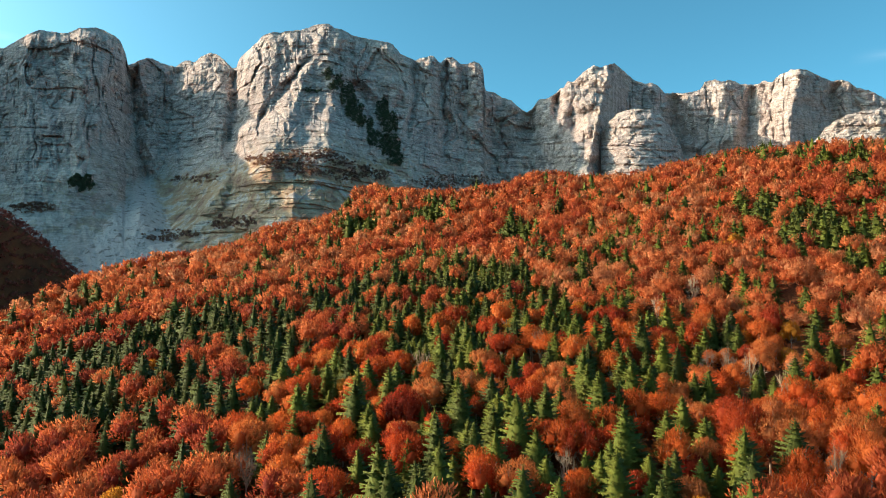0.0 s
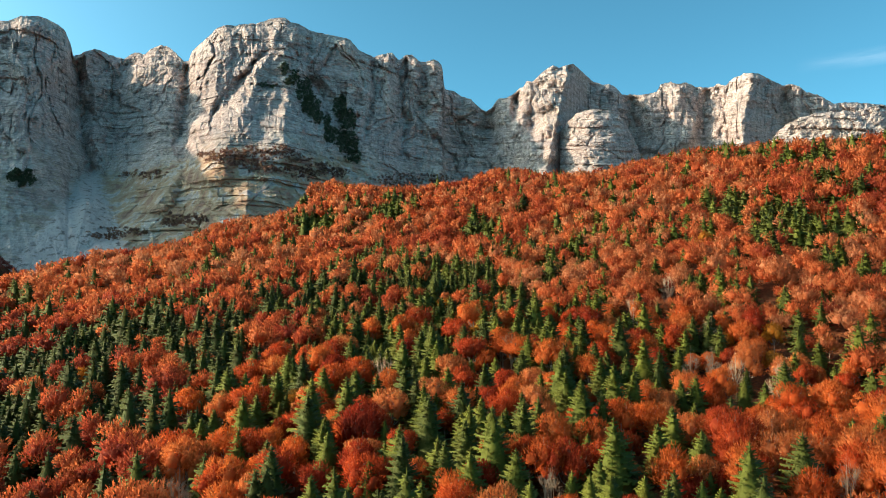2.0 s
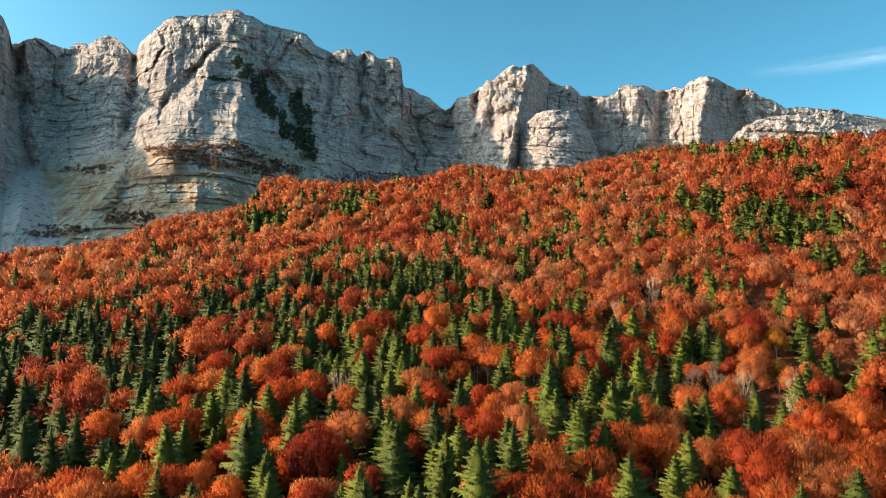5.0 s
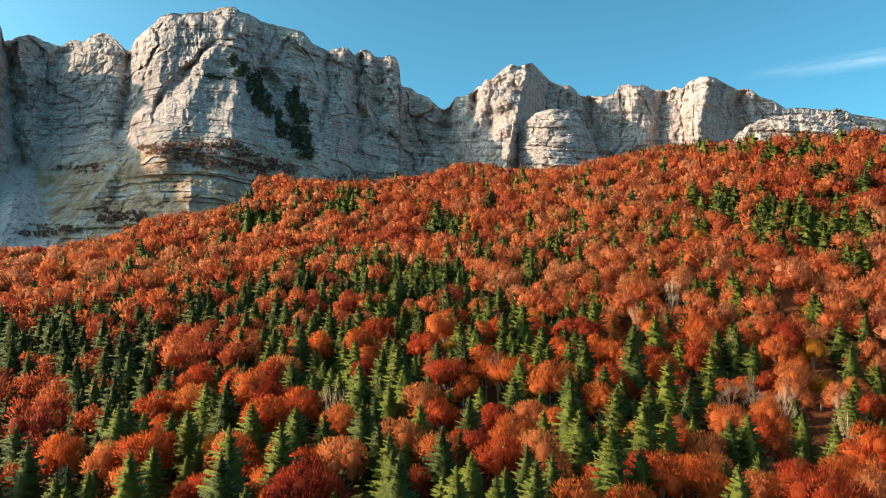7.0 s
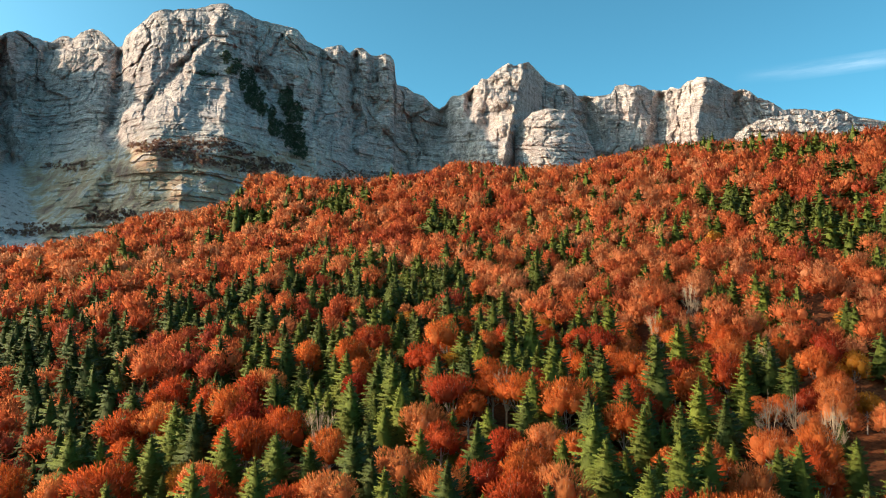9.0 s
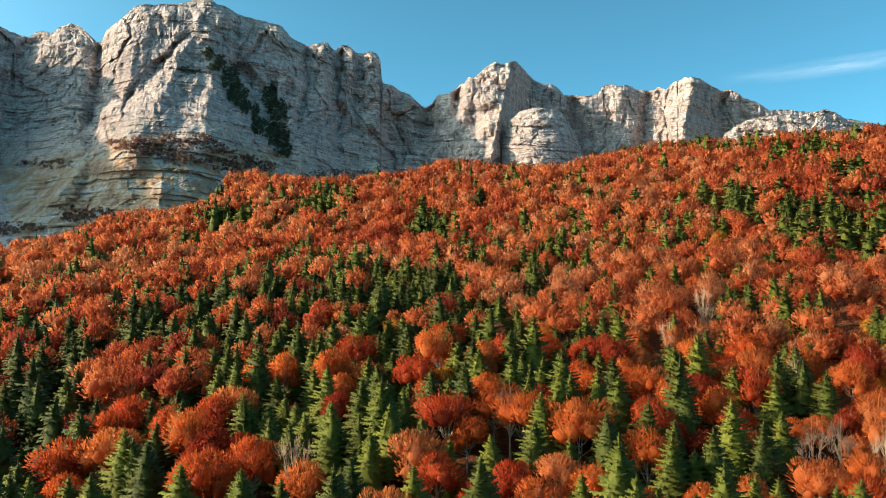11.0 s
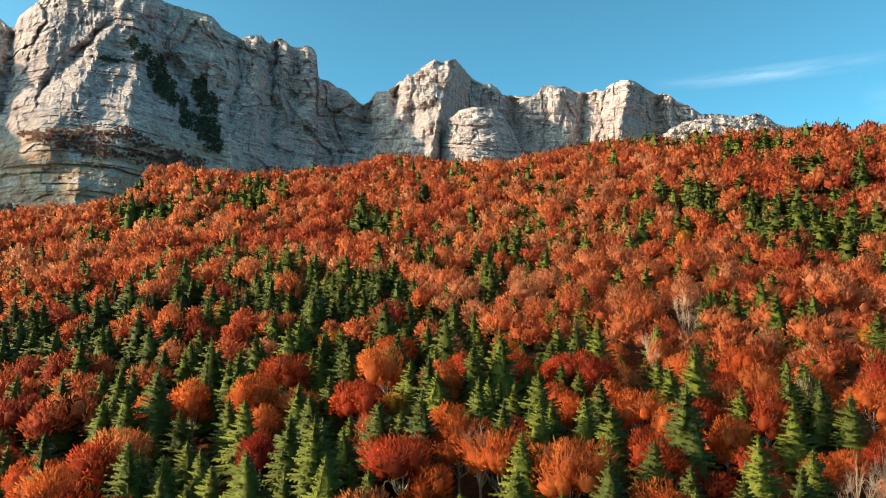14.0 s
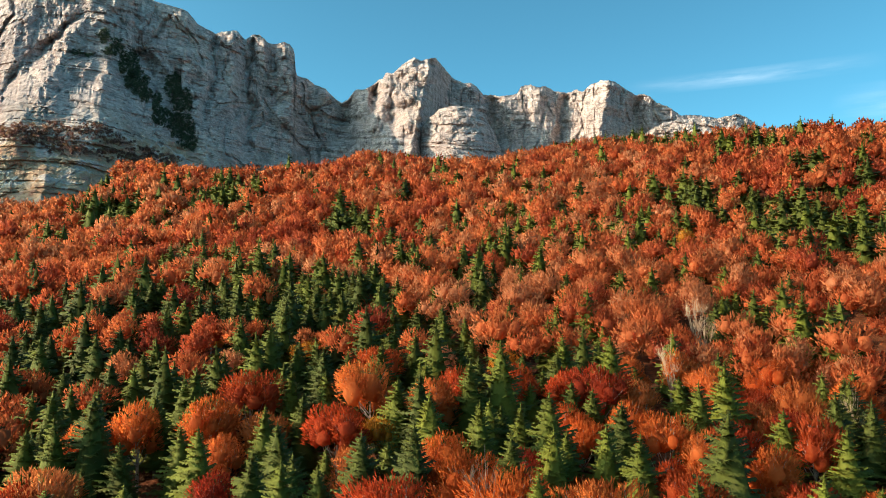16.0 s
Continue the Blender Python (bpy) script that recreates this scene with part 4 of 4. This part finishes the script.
# Beeches that stand out in the belt: x, y, tone from dark red (0) to pale copper (1).
BEECHES = [(-23, 295, 0.35), (-19, 272, 0.5), (7, 270, 0.55), (5, 283, 0.6), (25, 276, 0.6), (25, 307, 0.4), (41, 310, 0.55), (30, 297, 0.6), (41, 275, 0.25),
           (31, 243, 0.5), (-6, 321, 0.15), (-4, 329, 0.2), (56, 257, 0.6), (65, 258, 0.65), (67, 251, 0.65), (18, 265, 0.3), (-32, 285, 0.35), (-49, 339, 0.3),
           (77, 248, 0.35), (70, 244, 0.45), (76, 238, 0.6), (88, 243, 0.6), (109, 255, 0.6), (87, 277, 0.5), (77, 231, 0.5), (73, 269, 0.45), (21, 238, 0.2), (-12, 274, 0.4)]
BEECHES_LOW = [(-78, 307, 0.45), (-93, 293, 0.3), (-61, 236, 0.4), (-74, 249, 0.3), (-47, 238, 0.5), (-52, 285, 0.3), (-36, 290, 0.4), (-42, 262, 0.35),
               (-23, 236, 0.3), (-17, 235, 0.3), (-5, 221, 0.6), (-4, 198, 0.6), (-11, 197, 0.5), (-41, 210, 0.4), (-60, 216, 0.5), (24, 235, 0.6), (36, 237, 0.5),
               (44, 230, 0.5), (56, 263, 0.5), (53, 221, 0.45), (16, 220, 0.55), (27, 216, 0.35), (25, 195, 0.35), (32, 193, 0.4), (49, 189, 0.35), (58, 186, 0.7)]
GOLDEN = [(25, 267), (57, 294), (156, 372), (149, 366), (-16, 432), (17, 312), (-4, 334), (106, 246), (134, 234), (112, 228), (-70, 151),
          (-113, 272), (-34, 136), (48, 131), (-31, 216), (121, 243), (143, 275), (-124, 386)]
BARE = [(108, 300), (104, 291), (85, 276), (103, 250), (82, 218), (90, 221), (94, 215), (106, 212), (33, 238), (-7, 223), (26, 149), (97, 199), (81, 146), (-44, 158)]


def fir_share(x, y):
    best = 0.15 + 0 * x
    for gx_, gy_, rx, ry, share in GROVES:
        q = ((x - gx_) / rx) ** 2 + ((y - gy_) / ry) ** 2
        best = np.maximum(best, np.minimum(0.85, share * np.where((y < 250) & (x > -45), 0.75, 1.15)) * np.clip(2.2 - q, 0, 1))
    belt = (np.hypot(x - 4, y - 155) < 172) & (y > 225) & (x > -60) & (x < 4 + 1.0 * (y - 155))
    return np.where(belt, np.where(x < 4 + 0.56 * (y - 155), np.where((x > 5) & (y < 335), 0.66, 0.46), 0.10), best)


rng = np.random.default_rng(7)
STEP = 6.3
gx_, gy_ = np.meshgrid(np.arange(-340, 560, STEP), np.arange(60, 860, STEP))
gx_, gy_ = (gx_ + rng.uniform(-0.44, 0.44, gx_.shape) * STEP).ravel(), (gy_ + rng.uniform(-0.44, 0.44, gy_.shape) * STEP).ravel()
inside = (gx_ > -0.70 * gy_ - 14) & (gx_ < 60 + 1.2 * np.maximum(gy_ - 130, 0) + 0.3 * gy_) & (gy_ < np.interp(gx_ / gy_, BROW_AT, BROW_Y) + 34)
FIRS, STANDING = FIRS_FRONT + FIRS_BEHIND + FIRS_LOW + FIRS_MIDWAY + FIRS_NEAREST, BEECHES + BEECHES_LOW
listed = np.array(FIRS + [b_[:2] for b_ in STANDING] + GOLDEN + BARE, float)
gap = np.full(len(gx_), 1e9)
for lx, ly in listed:
    gap = np.minimum(gap, np.hypot(gx_ - lx, gy_ - ly))
inside &= gap > np.where(gy_ < 330, 5.0, 3.6)
# farther up the slope fewer, larger crowns
inside &= (np.hypot(gx_, gy_ - 150) < 330) | (rng.random(len(gx_)) < 0.60)
gx_, gy_, gap = gx_[inside], gy_[inside], gap[inside]
n_fir, n_beech, n_gold, n_bare = len(FIRS), len(STANDING), len(GOLDEN), len(BARE)
px, py = np.concatenate([listed[:, 0], gx_]), np.concatenate([listed[:, 1], gy_])
pz = ground_height(px, py)
kind = np.where(rng.random(len(px)) < fir_share(px, py), 0, 1)          # 0 fir, 1 beech, 2 golden, 3 bare
kind[: len(listed)] = np.repeat([0, 1, 2, 3], [n_fir, n_beech, n_gold, n_bare])
size = np.where(kind == 0, rng.uniform(0.62, 1.12, len(px)), rng.uniform(0.66, 1.05, len(px)))
size = size * np.where(np.hypot(px, py - 150) < 330, 1, 1.28)
tone = np.clip(0.5 + 1.1 * (fbm(px / 60, py / 60, 77, 3) - 0.5) + rng.normal(0, 0.32, len(px)), 0, 1)
size = size * np.where(py > np.interp(px / py, BROW_AT, BROW_Y) - 70, 0.84, 1.0)          # stunted on the brow
size = np.where((kind == 0) & (np.hypot(px - 8, py - 205) > 170), size * rng.uniform(0.84, 1.06, len(px)), size)
tone = np.where((kind == 0), tone * 0.5, tone)
# tone also carries haze (paler far up) and the dim left side (darker)
tone = np.clip(tone + 0.10 * np.tanh((px - 10) / 60) * np.clip((420 - py) / 150, 0.4, 1) + 0.10 * np.clip((py - 330) / 120, 0, 1), 0, 1)
tone = np.clip(tone - 0.28 * np.clip((-35 - px) / 40, 0, 1) * np.clip((360 - py) / 60, 0, 1), 0, 1)          # redder low on the left: the dimmer light there, put into the tone
tone[n_fir : n_fir + n_beech] = [b_[2] for b_ in STANDING]
size[: len(listed)] = np.maximum(size[: len(listed)], 0.88)
size[n_fir + n_beech : len(listed) - n_bare] *= 0.72
size[len(listed) :] *= np.where(gap < 10, 0.92, 1.0)          # lower growth round the trees that stand out
spin = rng.uniform(0, 6.28, len(px))
dist = np.hypot((px - 34) * 0.9, py - 212)

fir_v, beech_v, bare_v = [], [], []
for k in range(8):
    r_ = np.random.default_rng(100 + k)
    h, w = 12.8 + 0.75 * k, (4.5, 5.2, 4.9, 5.4, 5.1, 5.7, 5.3, 5.6)[k]
    v_, f_, n_ = fir_crown(r_, h, w, 0.10 + 0.02 * k, 22, 10, 5)
    fir_v.append(dict(trunk=mesh_from("trunk", *fir_trunk(h), MAT_FIR_BARK), crown=mesh_from("crown", v_, f_, MAT_FIR, False, None, n_),
                      mid=fir_crown(r_, h, w * 1.04, 0.12, 14, 8, 2), far=fir_crown(r_, h, w * 1.08, 0.12, 9, 7, 1), remote=fir_crown(r_, h, w * 1.12, 0.12, 6, 6, 1)))
for k in range(9):
    r_ = np.random.default_rng(200 + k)
    h, w = 12 + 0.5 * k, (4.8, 5.7, 5.2, 6.3, 5.0, 5.9, 6.5, 5.4, 6.1)[k]
    lobes = beech_lobes(r_, h, w, 7 + k % 4)
    v_, f_, n_ = beech_crown(r_, h, w, lobes, 2250, 0.57, 99, 0.27)
    beech_v.append(dict(trunk=mesh_from("trunk", *beech_trunk(r_, h, w, lobes, 40), MAT_BEECH_BARK), crown=mesh_from("crown", v_, f_, MAT_BEECH, False, None, n_),
                        gold=mesh_from("crown", v_, f_, MAT_GOLD, False, None, n_), red=mesh_from("crown", v_, f_, MAT_RED, False, None, n_),
                        pale=mesh_from("crown", v_, f_, MAT_PALE, False, None, n_),
                        mid=beech_crown(r_, h, w, lobes, 560, 0.76, 4, 0.38), far=beech_crown(r_, h, w, lobes, 165, 1.08, 4, 0.50), remote=beech_crown(r_, h, w, lobes, 64, 1.4, 3, 0.62), scrub=beech_crown(r_, h, w, lobes, 18, 1.9, 1, 0.8), outer=beech_crown(r_, h, w, lobes, 30, 2.1, 3, 0.8)))
for k in range(3):
    r_ = np.random.default_rng(300 + k)
    h, w = 15 + k, 3.6
    bare_v.append(dict(trunk=mesh_from("trunk", *beech_trunk(r_, h, w, beech_lobes(r_, h, w, 11), 150), MAT_BARE_BARK)))

order = np.argsort(dist)
near_fir = [i for i in order if kind[i] == 0][:235]
near_beech = [i for i in order if kind[i] == 1][:245]
golden, bare = [i for i in range(len(px)) if kind[i] == 2], [i for i in range(len(px)) if kind[i] == 3]
near = set(near_fir) | set(near_beech) | set(golden) | set(bare)


def plant(variants, picks, crown, name, label, group):
    first = {}
    for i in picks:
        k = int(lattice(np.array([i]), np.array([3]), 5)[0] * 977) % len(variants)
        m = Matrix.LocRotScale((px[i], py[i], pz[i]), Euler((0, 0, spin[i])), (size[i],) * 3)
        if k in first:
            copy_thing(first[k], m).matrix_basis = m
        else:
            first[k] = tree_thing(name, variants[k]["trunk"], variants[k].get(crown), label, group)
            first[k].matrix_basis = m


plant(fir_v, near_fir, "crown", "fir_tree", "tall dark green fir tree among the autumn beeches", "firs on the slope")
plant(beech_v, [i for i in near_beech if 0.36 < tone[i] <= 0.74], "crown", "beech_tree", "beech tree in copper-orange autumn leaf on the slope", "beeches on the slope")
plant(beech_v, [i for i in near_beech if tone[i] <= 0.36], "red", "beech_tree", "beech tree in deep red-brown autumn leaf on the slope", "beeches on the slope")
plant(beech_v, [i for i in near_beech if tone[i] > 0.74], "pale", "beech_tree", "beech tree in thin pale copper leaf on the slope", "beeches on the slope")
plant(beech_v, golden, "gold", "maple_tree", "golden-yellow broadleaf tree among the copper beeches", "golden trees on the slope")
plant(bare_v, bare, "crown", "bare_tree", "leafless pale-stemmed tree standing in the wood", "bare trees on the slope")


def woods(name, variants, level, mat, label, at, scale, turn, shade, pick):
    """Many trees as one mesh. at: places; pick: which variant each one is."""
    verts, faces, tones, normals, n = [], [], [], [], 0
    for k, var in enumerate(variants):
        sel = np.nonzero(pick % len(variants) == k)[0]
        if not len(sel):
            continue
        v, f, nr = var[level]
        c, s, sc = np.cos(turn[sel])[:, None], np.sin(turn[sel])[:, None], scale[sel][:, None]
        verts.append(np.stack([(v[:, 0] * c - v[:, 1] * s) * sc + at[sel, 0:1], (v[:, 0] * s + v[:, 1] * c) * sc + at[sel, 1:2], v[:, 2] * sc + at[sel, 2:3]], -1).reshape(-1, 3))
        normals.append(np.stack([nr[:, 0] * c - nr[:, 1] * s, nr[:, 0] * s + nr[:, 1] * c, nr[:, 2] + 0 * c], -1).reshape(-1, 3))
        faces.append((f[None] + (np.arange(len(sel)) * len(v))[:, None, None]).reshape(-1, f.shape[1]) + n)
        tones.append(np.repeat(shade[sel], len(v)))
        n += len(sel) * len(v)
    me = mesh_from(name, np.concatenate(verts), np.concatenate(faces), mat, False, np.concatenate(tones), np.concatenate(normals))
    return tagged(new(name, me), label, "forest", kind="stuff")


MID, FAR = 170, 370
places = np.stack([px, py, pz], -1)
pick_all = (lattice(np.arange(len(px)), np.arange(len(px)) * 0 + 9, 4) * 997).astype(int)
for sort, variants, mat, word in ((0, fir_v, MAT_FIR_FAR, "fir"), (1, beech_v, MAT_BEECH_HAZE, "beech")):
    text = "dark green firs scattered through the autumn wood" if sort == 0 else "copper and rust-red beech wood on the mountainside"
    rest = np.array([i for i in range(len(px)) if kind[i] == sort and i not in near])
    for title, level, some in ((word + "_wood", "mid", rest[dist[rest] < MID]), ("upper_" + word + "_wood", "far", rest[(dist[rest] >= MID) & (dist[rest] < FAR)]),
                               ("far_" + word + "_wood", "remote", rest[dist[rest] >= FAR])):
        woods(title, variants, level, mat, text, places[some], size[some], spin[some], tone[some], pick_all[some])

# ---- scrub and woods on the mountain ----
# Bearing, height ratio, reach across and up, of each patch on the wall.
PINE_SCRUB = [(-0.168, 0.304, 0.008, 0.010), (-0.153, 0.292, 0.009, 0.012), (-0.138, 0.272, 0.012, 0.020), (-0.128, 0.250, 0.014, 0.016), (-0.118, 0.234, 0.008, 0.010), (-0.088, 0.250, 0.010, 0.018),
              (-0.078, 0.230, 0.013, 0.020), (-0.098, 0.208, 0.012, 0.012), (-0.077, 0.196, 0.016, 0.020), (-0.067, 0.178, 0.010, 0.012), (-0.19, 0.279, 0.012, 0.004), (-0.105, 0.224, 0.006, 0.014),
              (-0.522, 0.144, 0.020, 0.013), (-0.162, 0.284, 0.006, 0.005)]
LEDGE_WOOD = [(-0.183, 0.172, 0.080, 0.020), (-0.250, 0.178, 0.036, 0.010), (-0.118, 0.155, 0.045, 0.012), (0.013, 0.146, 0.061, 0.012), (-0.594, 0.108, 0.037, 0.008),
              (-0.305, 0.086, 0.037, 0.010), (-0.394, 0.068, 0.041, 0.010), (-0.36, 0.150, 0.035, 0.008)]


def on_wall(patches, density, seed, least=0.22, most=0.48):
    r_ = np.random.default_rng(seed)
    found = []
    for u0, w0, ru, rw in patches:
        n = int(density * ru * rw * 1e4) + 20
        turn, reach = r_.uniform(0, 6.28, n), np.sqrt(r_.random(n))
        q = np.stack([np.cos(turn) * reach, np.sin(turn) * reach], -1)
        keep = fbm(q[:, 0] * 2.6 + u0 * 90, q[:, 1] * 2.6, seed, 3) > 0.16 + 0.36 * reach
        u, w = (u0 + q[:, 0] * ru)[keep], (w0 + q[:, 1] * rw)[keep]
        foot = np.interp(u, *zip(*WALL_FOOT))
        v = np.clip((w - foot) / (crest_ratio(u) - foot), 0.02, 0.97)
        x, y, z = wall_surface(u, v[None])
        found.append(np.stack([x[0], y[0], z[0]], -1))
    found = np.concatenate(found)
    n = len(found)
    return found, r_.uniform(least, most, n), r_.uniform(0, 6.28, n), r_.uniform(0, 1, n), r_.integers(0, 900, n)


woods("dwarf_pine_scrub", beech_v, "scrub", MAT_SCRUB, "dark dwarf pine scrub clinging to the cliff ledges", *on_wall(PINE_SCRUB, 210, 5, 0.34, 0.66))
woods("ledge_wood", beech_v, "remote", MAT_BROWN, "dull brown leafless wood on the ledges below the cliff", *on_wall(LEDGE_WOOD, 44, 6, 0.36, 0.66))
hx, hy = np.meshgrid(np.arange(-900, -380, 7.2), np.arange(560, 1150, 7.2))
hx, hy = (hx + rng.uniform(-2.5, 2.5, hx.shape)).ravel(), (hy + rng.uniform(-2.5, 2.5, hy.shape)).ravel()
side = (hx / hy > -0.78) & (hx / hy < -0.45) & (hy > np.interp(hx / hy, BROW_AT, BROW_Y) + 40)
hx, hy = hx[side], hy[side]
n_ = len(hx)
woods("hill_wood", beech_v, "scrub", MAT_HILL_SHADE, "russet wood on the side hill, shade put into its colour", np.stack([hx, hy, ground_height(hx, hy)], -1), rng.uniform(0.6, 0.9, n_),
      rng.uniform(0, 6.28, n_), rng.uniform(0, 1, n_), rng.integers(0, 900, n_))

# the same wood goes on round and under the flight
ox, oy = np.meshgrid(np.arange(-460, 660, 11.5), np.arange(-200, 560, 11.5))
ox, oy = (ox + rng.uniform(-4, 4, ox.shape)).ravel(), (oy + rng.uniform(-4, 4, oy.shape)).ravel()
planted = (oy > 62) & (ox > -0.70 * oy - 12) & (ox < 60 + 1.2 * np.maximum(oy - 130, 0) + 0.3 * oy)
outer = ~planted & (oy < np.interp(ox / np.maximum(oy, 150), BROW_AT, BROW_Y) + 34)
ox, oy = ox[outer], oy[outer]
n_ = len(ox)
fir_here = rng.random(n_) < 0.3
close = (np.abs(ox - 10) < 150) & (oy > -90) & (oy < 120)
for name, variants, level, mat, word, some in (
        ("near_outer_beech_wood", beech_v, "far", MAT_BEECH_HAZE, "copper and rust-red beech wood on the mountainside", ~fir_here & close),
        ("near_outer_fir_wood", fir_v, "far", MAT_FIR_FAR, "dark green firs scattered through the autumn wood", fir_here & close),
        ("outer_beech_wood", beech_v, "outer", MAT_BEECH_HAZE, "copper and rust-red beech wood on the mountainside", ~fir_here & ~close),
        ("outer_fir_wood", fir_v, "remote", MAT_FIR_FAR, "dark green firs scattered through the autumn wood", fir_here & ~close)):
    woods(name, variants, level, mat, word, np.stack([ox, oy, ground_height(ox, oy)], -1)[some], rng.uniform(0.95, 1.35, n_)[some], rng.uniform(0, 6.28, n_)[some],
          rng.uniform(0, 1, n_)[some], rng.integers(0, 900, n_)[some])
